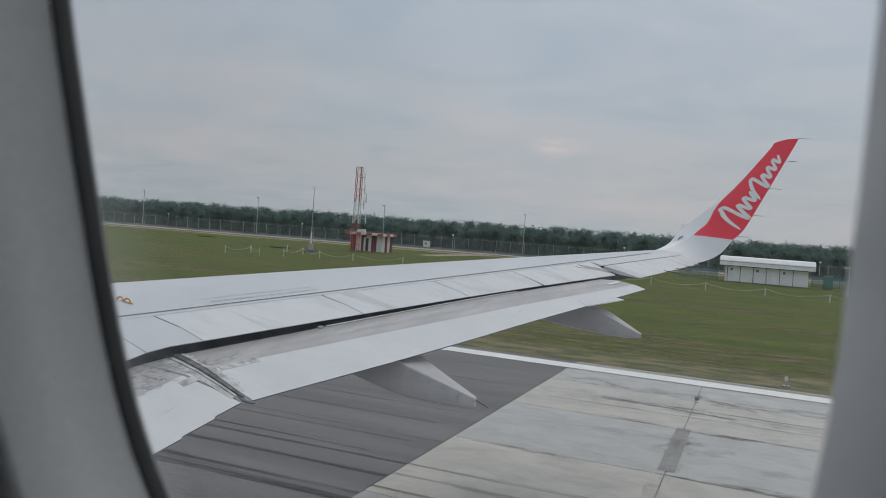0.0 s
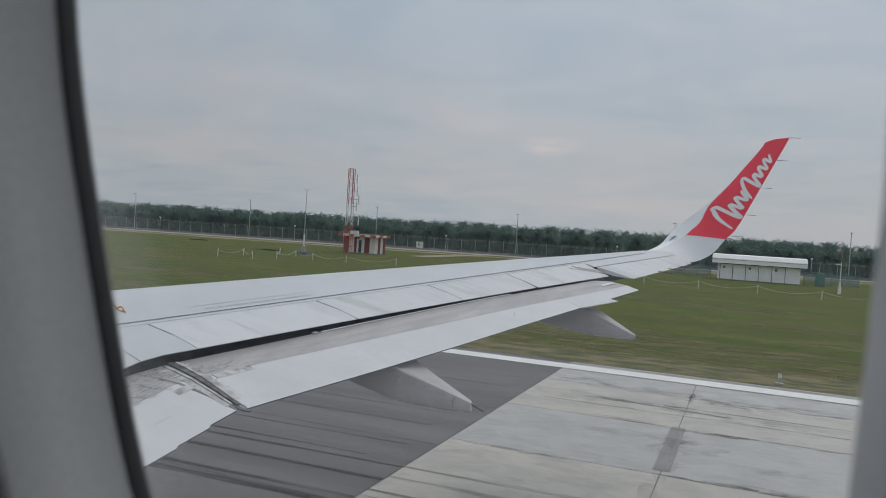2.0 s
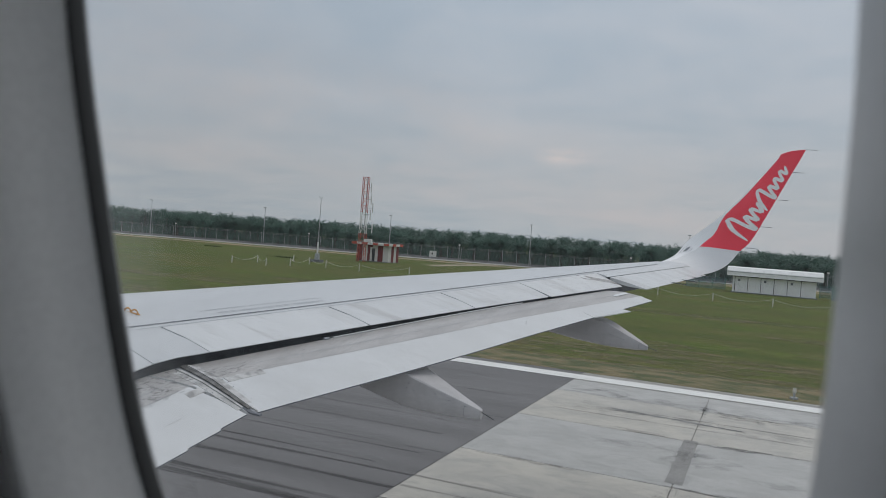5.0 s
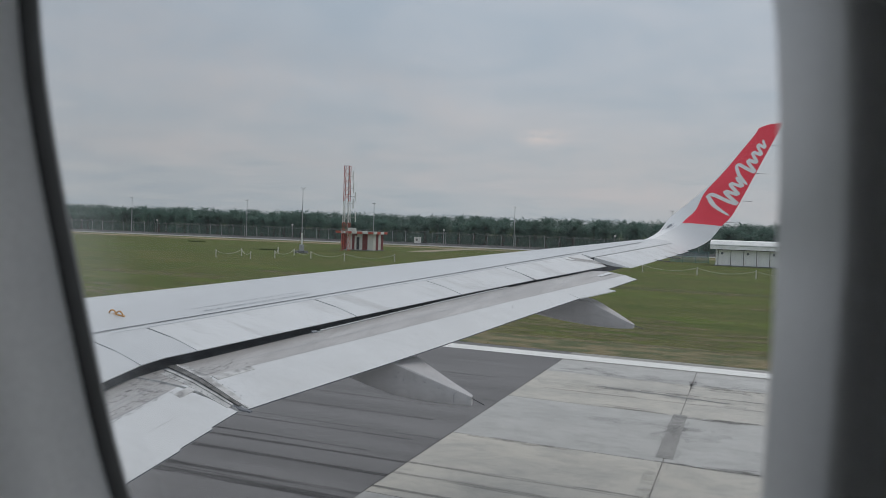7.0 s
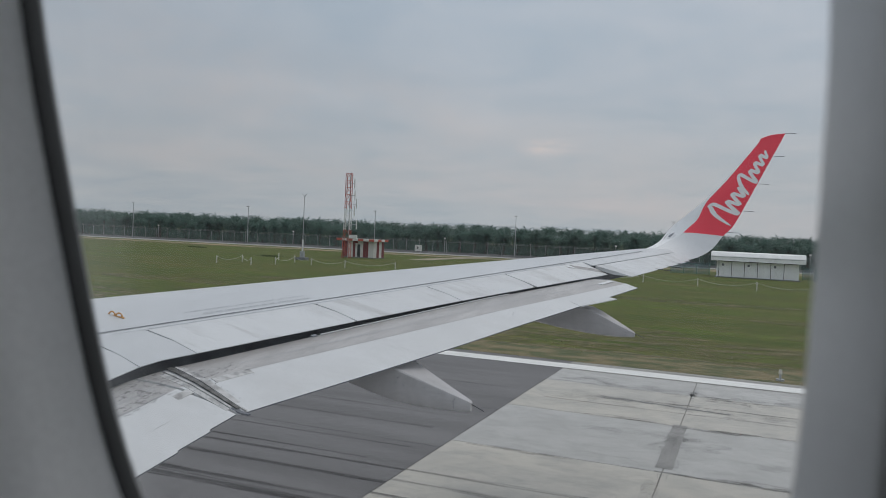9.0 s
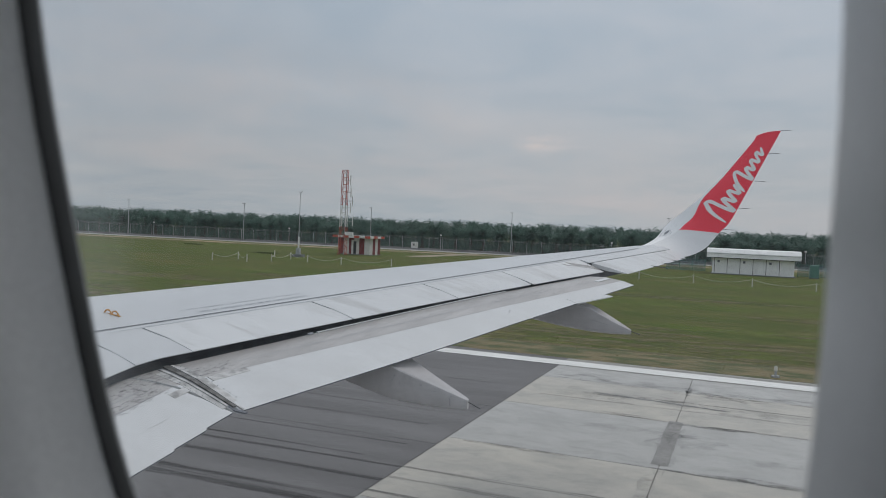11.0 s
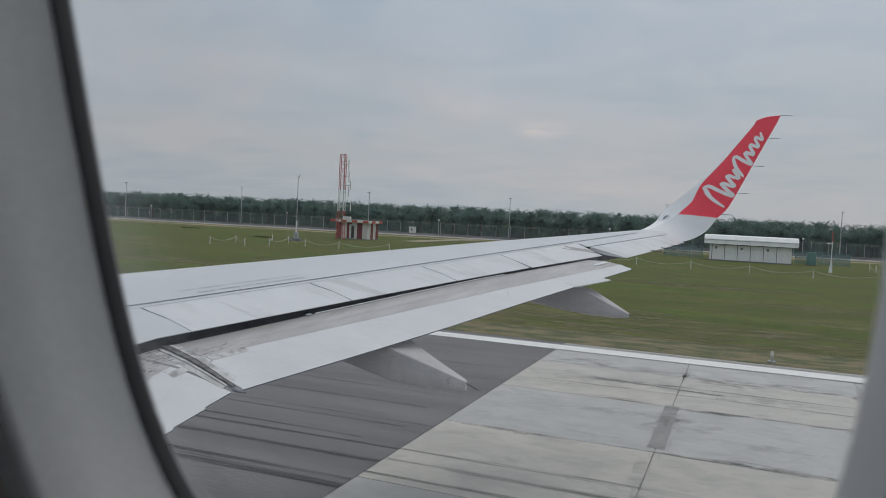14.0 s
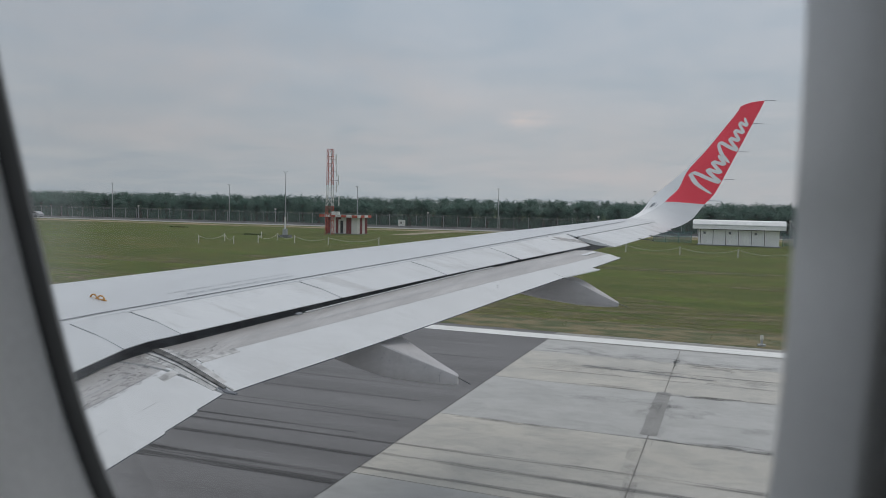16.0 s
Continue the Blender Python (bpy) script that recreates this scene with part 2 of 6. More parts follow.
M_FUSE = mat("fuselage_white", (0.72, 0.725, 0.73), 0.35, alt=(0.68, 0.685, 0.69), scale=1)
M_CABIN = mat("cabin_plastic", (0.78, 0.75, 0.68), 0.55, alt=(0.74, 0.71, 0.64), scale=5, fine=(300, 0.04), bump=0.05, bump_scale=900)
M_REVEAL = mat("window_surround", (0.86, 0.865, 0.87), 0.30, alt=(0.83, 0.835, 0.84), scale=9, fine=(350, 0.04), bump=0.04, bump_scale=900)
M_GASKET = mat("black_gasket", (0.016, 0.0175, 0.019), 0.6, alt=(0.024, 0.026, 0.028), scale=40)
M_RIM = mat("outer_rim", (0.30, 0.31, 0.32), 0.6, alt=(0.24, 0.25, 0.26), scale=20)
M_BLADE = mat("grass_blades", (0.21, 0.215, 0.075), 0.95, alt=(0.33, 0.28, 0.14), scale=0.35, stretch=(0.2, 1, 1), mix=(0.35, 0.65), fine=(5, 0.3))
M_SOIL = mat("bare_soil", (0.37, 0.26, 0.165), 0.95, alt=(0.115, 0.115, 0.045), scale=0.7, stretch=(0.12, 0.9, 1), mix=(0.44, 0.56), fine=(6, 0.25), place=True)
M_DIRT = mat("dry_soil", (0.40, 0.335, 0.265), 0.95, alt=(0.20, 0.17, 0.11), scale=0.9, stretch=(0.15, 1, 1), fine=(6, 0.25))


def concrete(name, tone):
    """Weathered runway concrete: warm and cool slabs, cloudy stains, rubbed dark streaks along the runway."""
    m = bpy.data.materials.new(name)
    m.use_nodes = True
    n, l = m.node_tree.nodes, m.node_tree.links
    b = n["Principled BSDF"]
    b.inputs["Roughness"].default_value = 0.85
    pos = n.new("ShaderNodeNewGeometry").outputs["Position"]
    rand = n.new("ShaderNodeObjectInfo").outputs["Random"]

    def tex(scale, stretch, detail, lo, hi, rough=0.55, distort=0.0):
        mp, no, mr = n.new("ShaderNodeMapping"), n.new("ShaderNodeTexNoise"), n.new("ShaderNodeMapRange")
        mp.inputs["Scale"].default_value = stretch
        no.inputs["Scale"].default_value, no.inputs["Detail"].default_value, no.inputs["Roughness"].default_value, no.inputs["Distortion"].default_value = scale, detail, rough, distort
        mr.inputs[1].default_value, mr.inputs[2].default_value = lo, hi
        l.new(pos, mp.inputs[0]); l.new(mp.outputs[0], no.inputs["Vector"]); l.new(no.outputs["Fac"], mr.inputs[0])
        return mr.outputs[0]

    def blend(fac, a, c, kind="MIX", amount=1.0):
        mx = n.new("ShaderNodeMixRGB")
        mx.blend_type = kind
        if amount != 1.0:
            mu = n.new("ShaderNodeMath"); mu.operation = "MULTIPLY"; mu.inputs[1].default_value = amount
            l.new(fac, mu.inputs[0])
            fac = mu.outputs[0]
        l.new(fac, mx.inputs[0])
        for k, v in ((1, a), (2, c)):
            if isinstance(v, tuple):
                mx.inputs[k].default_value = (*v, 1)
            else:
                l.new(v, mx.inputs[k])
        return mx.outputs[0]

    col = blend(rand, tone, tuple(0.86 * c for c in tone))
    col = blend(tex(0.16, (0.6, 1, 1), 3, 0.40, 0.62), col, (0.47, 0.47, 0.462), amount=0.40)
    col = blend(tex(0.9, (1, 1.3, 1), 7, 0.44, 0.72, 0.68, 0.4), col, (0.30, 0.297, 0.289), amount=0.62)
    col = blend(tex(2.6, (0.8, 1.2, 1), 8, 0.50, 0.72, 0.75, 0.6), col, (0.24, 0.238, 0.232), amount=0.50)
    col = blend(tex(0.8, (0.30, 2.4, 1), 7, 0.58, 0.76, 0.7, 0.6), col, (0.21, 0.21, 0.21), amount=0.40)
    col = blend(tex(0.28, (0.6, 1.1, 1), 9, 0.53, 0.72, 0.74, 0.8), col, (0.25, 0.252, 0.255), amount=0.5)
    col = blend(tex(2.2, (1.0, 0.6, 1), 6, 0.58, 0.72, 0.7, 0.5), col, (0.62, 0.60, 0.56), amount=0.35)
    col = blend(tex(9.0, (1, 1, 1), 5, 0.35, 0.7, 0.7), col, (0.36, 0.35, 0.33), amount=0.30)
    col = blend(tex(45.0, (1, 1, 1), 3, 0.40, 0.75, 0.7), col, (0.30, 0.295, 0.28), amount=0.28)
    l.new(col, b.inputs["Base Color"])
    bp = n.new("ShaderNodeBump")
    bp.inputs["Strength"].default_value, bp.inputs["Distance"].default_value = 0.2, 0.01
    l.new(tex(40, (1, 1, 1), 4, 0, 1), bp.inputs["Height"]); l.new(bp.outputs[0], b.inputs["Normal"])
    return m


def turf():
    """Mown airfield grass: green and straw bands along the mowing direction, bare thin spots, fine blades."""
    m = bpy.data.materials.new("mown_grass")
    m.use_nodes = True
    n, l = m.node_tree.nodes, m.node_tree.links
    b = n["Principled BSDF"]
    b.inputs["Roughness"].default_value = 0.95
    b.inputs["Specular IOR Level"].default_value = 0.1
    pos = n.new("ShaderNodeNewGeometry").outputs["Position"]

    def tex(scale, stretch, detail, lo, hi, rough=0.6):
        mp, no, mr = n.new("ShaderNodeMapping"), n.new("ShaderNodeTexNoise"), n.new("ShaderNodeMapRange")
        mp.inputs["Scale"].default_value = stretch
        no.inputs["Scale"].default_value, no.inputs["Detail"].default_value, no.inputs["Roughness"].default_value = scale, detail, rough
        mr.inputs[1].default_value, mr.inputs[2].default_value = lo, hi
        l.new(pos, mp.inputs[0]); l.new(mp.outputs[0], no.inputs["Vector"]); l.new(no.outputs["Fac"], mr.inputs[0])
        return mr.outputs[0]

    col = None
    def over(fac, c, amount):
        nonlocal col
        mx, mu = n.new("ShaderNodeMixRGB"), n.new("ShaderNodeMath")
        mu.operation = "MULTIPLY"; mu.inputs[1].default_value = amount
        l.new(fac, mu.inputs[0]); l.new(mu.outputs[0], mx.inputs[0])
        if col is None:
            mx.inputs[1].default_value = (0.108, 0.140, 0.024, 1)
        else:
            l.new(col, mx.inputs[1])
        mx.inputs[2].default_value = (*c, 1)
        col = mx.outputs[0]

    over(tex(0.035, (0.5, 1.6, 1), 4, 0.42, 0.58), (0.165, 0.142, 0.056), 0.65)     # dry stretches
    over(tex(0.09, (0.25, 1.2, 1), 5, 0.46, 0.60), (0.072, 0.112, 0.022), 0.75)      # lush stretches
    over(tex(0.055, (0.35, 2.2, 1), 5, 0.50, 0.62), (0.120, 0.205, 0.022), 0.6)     # fresh green growth
    over(tex(0.07, (0.30, 1.8, 1), 6, 0.60, 0.68), (0.050, 0.075, 0.020), 0.60)      # tall dark growth
    over(tex(0.5, (0.12, 1, 1), 6, 0.46, 0.60, 0.65), (0.072, 0.098, 0.022), 0.55)   # mowing bands
    over(tex(1.3, (0.22, 1, 1), 7, 0.48, 0.62, 0.7), (0.205, 0.165, 0.075), 0.50)     # straw rows
    over(tex(2.6, (0.20, 1, 1), 7, 0.47, 0.60, 0.7), (0.046, 0.060, 0.016), 0.65)    # dark rows
    over(tex(0.16, (0.35, 1.2, 1), 6, 0.56, 0.68), (0.235, 0.180, 0.098), 0.45)      # thin sandy spots
    over(tex(0.42, (0.55, 1.0, 1), 8, 0.50, 0.62, 0.75), (0.050, 0.092, 0.012), 0.75)   # tussocks
    over(tex(0.37, (0.45, 1.2, 1), 8, 0.55, 0.66, 0.75), (0.240, 0.190, 0.085), 0.65)   # raked straw
    over(tex(1.1, (0.5, 1.2, 1), 7, 0.50, 0.66, 0.75), (0.045, 0.066, 0.014), 0.6)   # clumps
    over(tex(7.0, (0.45, 1, 1), 6, 0.42, 0.62, 0.75), (0.048, 0.060, 0.016), 0.55)    # blades
    over(tex(11.0, (0.45, 1, 1), 5, 0.52, 0.66, 0.75), (0.235, 0.205, 0.095), 0.45)    # straw blades
    l.new(col, b.inputs["Base Color"])
    bp = n.new("ShaderNodeBump")
    bp.inputs["Strength"].default_value, bp.inputs["Distance"].default_value = 0.35, 0.05
    l.new(tex(6.0, (0.4, 1, 1), 5, 0, 1), bp.inputs["Height"]); l.new(bp.outputs[0], b.inputs["Normal"])
    return m


M_SLAB = concrete("concrete_slab", (0.520, 0.520, 0.508))
M_SLABW = concrete("warm_concrete_slab", (0.560, 0.532, 0.472))
M_GRASS = turf()
M_JOINT = mat("joint_sealant", (0.17, 0.165, 0.155), 0.9, alt=(0.30, 0.29, 0.27), scale=1.3, fine=(9, 0.25), place=True)
M_RUBBER = mat("rubber_deposit", (0.17, 0.165, 0.155), 0.85, alt=(0.26, 0.25, 0.235), scale=1.2, stretch=(0.3, 2.5, 1), fine=(12, 0.2))
M_ASPH = mat("asphalt", (0.172, 0.169, 0.172), 0.88, alt=(0.125, 0.122, 0.125), scale=0.8, stretch=(0.16, 1.5, 1), mix=(0.36, 0.66), fine=(22, 0.22), bump=0.25, bump_scale=60, place=True)
weather(M_ASPH, (0.085, 0.083, 0.085), 0.7, 0.52, 0.80, (0.10, 1.8, 1), 0.42)
weather(M_ASPH, (0.215, 0.211, 0.212), 0.5, 0.54, 0.74, (0.22, 1.3, 1), 0.5)
weather(M_ASPH, (0.10, 0.097, 0.10), 4.0, 0.52, 0.80, (0.08, 2.0, 1), 0.22)
M_ROAD = mat("service_road", (0.33, 0.325, 0.315), 0.9, alt=(0.27, 0.265, 0.26), scale=0.4, stretch=(0.1, 1, 1), fine=(8, 0.15))
M_PAINT = mat("runway_paint", (0.78, 0.78, 0.76), 0.7, alt=(0.66, 0.66, 0.64), scale=1.2, stretch=(0.4, 2, 1), fine=(15, 0.08))
M_BARK = mat("palm_trunk_bark", (0.085, 0.075, 0.06), 0.95, alt=(0.05, 0.045, 0.035), scale=5, fine=(20, 0.3))
# bluish lift in these greens stands in for distance haze
M_FROND = mat("palm_frond", (0.050, 0.104, 0.086), 0.75, alt=(0.100, 0.172, 0.134), scale=0.45, mix=(0.36, 0.64), fine=(2.5, 0.30), rnd=0.25)
fn, fl = M_FROND.node_tree.nodes, M_FROND.node_tree.links          # thin leaves let some light through, which also lifts dark crowns for haze
f_tr, f_mx = fn.new("ShaderNodeBsdfTranslucent"), fn.new("ShaderNodeMixShader")
f_mx.inputs[0].default_value = 0.45
fl.new(fn["Principled BSDF"].inputs["Base Color"].links[0].from_socket, f_tr.inputs["Color"])
fl.new(fn["Principled BSDF"].outputs[0], f_mx.inputs[1]); fl.new(f_tr.outputs[0], f_mx.inputs[2])
fl.new(f_mx.outputs[0], fn["Material Output"].inputs[0])
M_DRY = mat("dry_verge_grass", (0.185, 0.148, 0.074), 0.95, alt=(0.070, 0.085, 0.026), scale=1.5, stretch=(0.5, 1, 1), mix=(0.42, 0.58), fine=(14, 0.35), place=True)
M_SHOULDER = mat("dirty_shoulder", (0.44, 0.43, 0.40), 0.9, alt=(0.30, 0.295, 0.28), scale=1.6, stretch=(0.25, 3, 1), mix=(0.40, 0.62), fine=(16, 0.15), place=True)
M_STEEL = mat("galvanised_steel", (0.42, 0.43, 0.44), 0.5, 0.4, alt=(0.34, 0.35, 0.36), scale=8)
M_BARRIER = mat("barrier_concrete", (0.20, 0.205, 0.21), 0.85, alt=(0.15, 0.155, 0.16), scale=0.8, stretch=(0.2, 1, 1), fine=(6, 0.15))
M_TRED = mat("tower_red", (0.50, 0.085, 0.05), 0.55, alt=(0.42, 0.08, 0.05), scale=3)
M_TWHITE = mat("tower_white", (0.74, 0.74, 0.72), 0.55, alt=(0.62, 0.61, 0.59), scale=3)
M_MAROON = mat("hut_maroon", (0.20, 0.035, 0.035), 0.7, alt=(0.16, 0.03, 0.03), scale=2.5, fine=(12, 0.1))
M_HUTW = mat("hut_white", (0.70, 0.68, 0.64), 0.7, alt=(0.58, 0.56, 0.52), scale=2.5, fine=(12, 0.08))
M_SHEDW = mat("shed_white", (0.86, 0.86, 0.85), 0.6, alt=(0.78, 0.78, 0.77), scale=1.5, fine=(10, 0.05))
M_DARK = mat("dark_opening", (0.03, 0.03, 0.032), 0.6)
M_ROPE = mat("white_rope", (0.66, 0.64, 0.58), 0.8, alt=(0.52, 0.50, 0.45), scale=10)
M_GREEN = mat("green_cabinet", (0.10, 0.23, 0.19), 0.5, alt=(0.08, 0.19, 0.16), scale=4)


def ragged(m, scale, lo, hi, stretch=(1, 1, 1), most=1.0):
    """Breaks a thin film up into specks and soft gaps, as dirt lies on a surface."""
    n, l = m.node_tree.nodes, m.node_tree.links
    geo, mp, no, mr = n.new("ShaderNodeNewGeometry"), n.new("ShaderNodeMapping"), n.new("ShaderNodeTexNoise"), n.new("ShaderNodeMapRange")
    mp.inputs["Scale"].default_value = stretch
    no.inputs["Scale"].default_value, no.inputs["Detail"].default_value, no.inputs["Roughness"].default_value = scale, 8.0, 0.7
    mr.inputs[1].default_value, mr.inputs[2].default_value, mr.inputs[4].default_value = lo, hi, most
    l.new(geo.outputs["Position"], mp.inputs[0]); l.new(mp.outputs[0], no.inputs["Vector"]); l.new(no.outputs["Fac"], mr.inputs[0])
    tr, mx = n.new("ShaderNodeBsdfTransparent"), n.new("ShaderNodeMixShader")
    l.new(mr.outputs[0], mx.inputs[0]); l.new(tr.outputs[0], mx.inputs[1]); l.new(n["Principled BSDF"].outputs[0], mx.inputs[2])
    l.new(mx.outputs[0], n["Material Output"].inputs[0])
    return m


ragged(M_RUBBER, 3.0, 0.42, 0.66, (0.5, 1.6, 1), 0.5)
M_GRIMEFILM = ragged(mat("grime_film", (0.085, 0.082, 0.085), 0.7, alt=(0.17, 0.165, 0.165), scale=20), 26.0, 0.50, 0.66, (1, 0.6, 1), 0.45)
M_STAIN = ragged(mat("brown_stain", (0.34, 0.325, 0.32), 0.6, alt=(0.42, 0.41, 0.40), scale=9), 7.0, 0.36, 0.60, (0.5, 1.5, 1), 0.85)
M_STRAW = ragged(mat("straw_rows", (0.195, 0.160, 0.080), 0.95, alt=(0.14, 0.125, 0.055), scale=2.6, stretch=(0.15, 1, 1), fine=(14, 0.3), place=True), 1.3, 0.46, 0.60, (0.35, 1, 1), 0.8)
M_GLASS = bpy.data.materials.new("window_glass")
M_GLASS.use_nodes = True
gn, gl = M_GLASS.node_tree.nodes, M_GLASS.node_tree.links
gn.clear()
g_out, g_mix, g_tr, g_gl, g_fr = (gn.new(k) for k in ("ShaderNodeOutputMaterial", "ShaderNodeMixShader", "ShaderNodeBsdfTransparent", "ShaderNodeBsdfGlossy", "ShaderNodeFresnel"))
g_fr.inputs["IOR"].default_value = 1.35
g_gl.inputs["Roughness"].default_value = 0.02
gl.new(g_fr.outputs[0], g_mix.inputs[0]); gl.new(g_tr.outputs[0], g_mix.inputs[1]); gl.new(g_gl.outputs[0], g_mix.inputs[2])
# fine scratches and dirt scatter a little daylight, most near the forward edge of the pane
g_df, g_m2, g_co, g_sp = (gn.new(k) for k in ("ShaderNodeBsdfTranslucent", "ShaderNodeMixShader", "ShaderNodeTexCoord", "ShaderNodeSeparateXYZ"))
g_ed, g_no, g_mu, g_ad = gn.new("ShaderNodeMapRange"), gn.new("ShaderNodeTexNoise"), gn.new("ShaderNodeMath"), gn.new("ShaderNodeMath")
g_df.inputs["Color"].default_value = (0.86, 0.90, 0.92, 1)
g_ed.interpolation_type = "SMOOTHSTEP"
g_ed.inputs[1].default_value, g_ed.inputs[2].default_value, g_ed.inputs[3].default_value, g_ed.inputs[4].default_value = -0.092, -0.120, 0.0, 0.13
g_no.inputs["Scale"].default_value, g_no.inputs["Detail"].default_value = 22.0, 3.0
g_mu.operation, g_ad.operation, g_ad.inputs[1].default_value = "MULTIPLY", "ADD", 0.022
gl.new(g_co.outputs["Object"], g_sp.inputs[0]); gl.new(g_sp.outputs["X"], g_ed.inputs[0]); gl.new(g_co.outputs["Object"], g_no.inputs["Vector"])
gl.new(g_ed.outputs[0], g_mu.inputs[0]); gl.new(g_no.outputs["Fac"], g_mu.inputs[1]); gl.new(g_mu.outputs[0], g_ad.inputs[0])
gl.new(g_ad.outputs[0], g_m2.inputs[0]); gl.new(g_mix.outputs[0], g_m2.inputs[1]); gl.new(g_df.outputs[0], g_m2.inputs[2])
gl.new(g_m2.outputs[0], g_out.inputs[0])


# ---- mesh helpers ----
def part(name, bm, material, parent=None, label="", smooth=False, at=None):
    """Links a bmesh as one mesh object under a thing or a part. material: one or a list of slots."""
    me = bpy.data.meshes.new(name)
    bm.normal_update()
    bm.to_mesh(me)
    bm.free()
    for m in (material if isinstance(material, (list, tuple)) else (material,)):
        me.materials.append(m)
    if smooth:
        for p in me.polygons:
            p.use_smooth = True
        me.set_sharp_from_angle(angle=radians(38))
    ob = new(name, me)
    if at is not None:
        ob.matrix_basis = at
    if parent:
        ob.parent = parent
    if label:
        ob["label"] = label
    return ob


def thing(name, label, category, group="", at=None, kind=""):
    ob = new(name)
    if at is not None:
        ob.matrix_basis = at
    return tagged(ob, label, category, group, kind)


def add_box(bm, x0, x1, y0, y1, z0, z1, bevel=0.0, mi=0):
    v = [bm.verts.new(p) for p in ((x0, y0, z0), (x1, y0, z0), (x1, y1, z0), (x0, y1, z0), (x0, y0, z1), (x1, y0, z1), (x1, y1, z1), (x0, y1, z1))]
    fs = [bm.faces.new([v[i] for i in f]) for f in ((3, 2, 1, 0), (4, 5, 6, 7), (0, 1, 5, 4), (1, 2, 6, 5), (2, 3, 7, 6), (3, 0, 4, 7))]
    for f in fs:
        f.material_index = mi
    if bevel:
        edges = {e for f in fs for e in f.edges}
        bmesh.ops.bevel(bm, geom=list(edges), offset=bevel, segments=2, affect="EDGES", profile=0.6)
    return fs


def box(x0, x1, y0, y1, z0, z1, bevel=0.0):
    bm = bmesh.new()
    add_box(bm, x0, x1, y0, y1, z0, z1, bevel)
    return bm


def add_tube(bm, pts, r, sides=6, mi=0, r2=None):
    """A round bar along a run of points, tapering from r to r2."""
    pts = [Vector(p) for p in pts]
    rings = []
    for i, p in enumerate(pts):
        d = (pts[min(i + 1, len(pts) - 1)] - pts[max(i - 1, 0)]).normalized()
        a = d.orthogonal().normalized()
        b = d.cross(a)
        rr = r if r2 is None else r + (r2 - r) * i / (len(pts) - 1)
        rings.append([bm.verts.new(p + rr * (a * math.cos(k * math.tau / sides) + b * math.sin(k * math.tau / sides))) for k in range(sides)])
    fs = []
    for r0, r1 in zip(rings, rings[1:]):
        for k in range(sides):
            fs.append(bm.faces.new((r0[k], r0[(k + 1) % sides], r1[(k + 1) % sides], r1[k])))
    fs.append(bm.faces.new(rings[0][::-1]))
    fs.append(bm.faces.new(rings[-1]))
    for f in fs:
        f.material_index = mi
    return fs


def tube(pts, r, sides=6, r2=None):
    bm = bmesh.new()
    add_tube(bm, pts, r, sides, 0, r2)
    return bm


def loft(sections, closed=True, caps=True, index=None):
    """Skins closed rings of equal count; index(i, k) gives the slot of the face between rings i and i+1 at side k."""
    bm = bmesh.new()
    rings = [[bm.verts.new(p) for p in s] for s in sections]
    n = len(rings[0])
    for i, (a, b) in enumerate(zip(rings, rings[1:])):
        for k in range(n if closed else n - 1):
            f = bm.faces.new((a[k], b[k], b[(k + 1) % n], a[(k + 1) % n]))
            if index:
                f.material_index = index(i, k)
    if caps and closed:
        bm.faces.new(rings[0])
        bm.faces.new(rings[-1][::-1])
    bmesh.ops.recalc_face_normals(bm, faces=bm.faces)
    return bm


def frange(a, b, n):
    return [a + (b - a) * i / (n - 1) for i in range(n)]


# ---- ground, runway ----
def sheet(x0, x1, y0, y1, z, nx=1, ny=1, wave=0.0):
    bm = bmesh.new()
    g = [[bm.verts.new((x, y, z + (wave * noise.noise((x * 0.05, y * 0.09, 3.0)) if wave else 0))) for x in frange(x0, x1, nx + 1)] for y in frange(y0, y1, ny + 1)]
    for a, b in zip(g, g[1:]):
        for k in range(nx):
            bm.faces.new((a[k], a[k + 1], b[k + 1], b[k]))
    return bm


EDGE_IN, EDGE_OUT, GRASS_Y = 24.35, 25.25, 26.0
SEAM_X = -5.5                                   # asphalt ahead of this line, concrete behind it
SLAB_X, SLAB_Y, JOINT_X, JOINT_Y = 4.5, 3.86, -1.3, 22.12
ground = tagged(part("ground", sheet(-2500, 2500, -2500, 2500, -0.03), M_GRASS), "mown green and straw airfield grass reaching the horizon", "grass", kind="structure")
runway = tagged(part("runway", sheet(-1200, 700, -33.0, GRASS_Y, -0.012), M_JOINT), "wide pale concrete runway with sealed joints", "runway", kind="structure")
tagged(part("asphalt_runway", sheet(-1200, SEAM_X, -33.0, GRASS_Y - 0.1, 0.004, 60, 1), M_ASPH), "dark grey asphalt stretch of the runway", "runway", kind="structure")


def road_y(x):
    return 137.0 + 0.11 * (x + 60)


def strip(off0, off1, z, material, name, label, cat, x0=-700, x1=320, n=60):
    bm = bmesh.new()
    xs = frange(x0, x1, n)
    a = [bm.verts.new((x, road_y(x) + off0 + 0.35 * noise.noise((x * 0.07, off0, 0)), z)) for x in xs]
    b = [bm.verts.new((x, road_y(x) + off1, z)) for x in xs]
    for i in range(n - 1):
        bm.faces.new((a[i], a[i + 1], b[i + 1], b[i]))
    return tagged(part(name, bm, material), label, cat, kind="structure")


strip(-12.5, -6.0, -0.022, M_SOIL, "dirt_verge", "bare sandy soil strip along the service road", "soil")
strip(-1.6, 0.2, -0.018, M_DIRT, "dirt_shoulder", "pale sandy shoulder of the perimeter road", "soil")
strip(0.2, 6.5, -0.008, M_ROAD, "road", "grey asphalt perimeter road", "road")
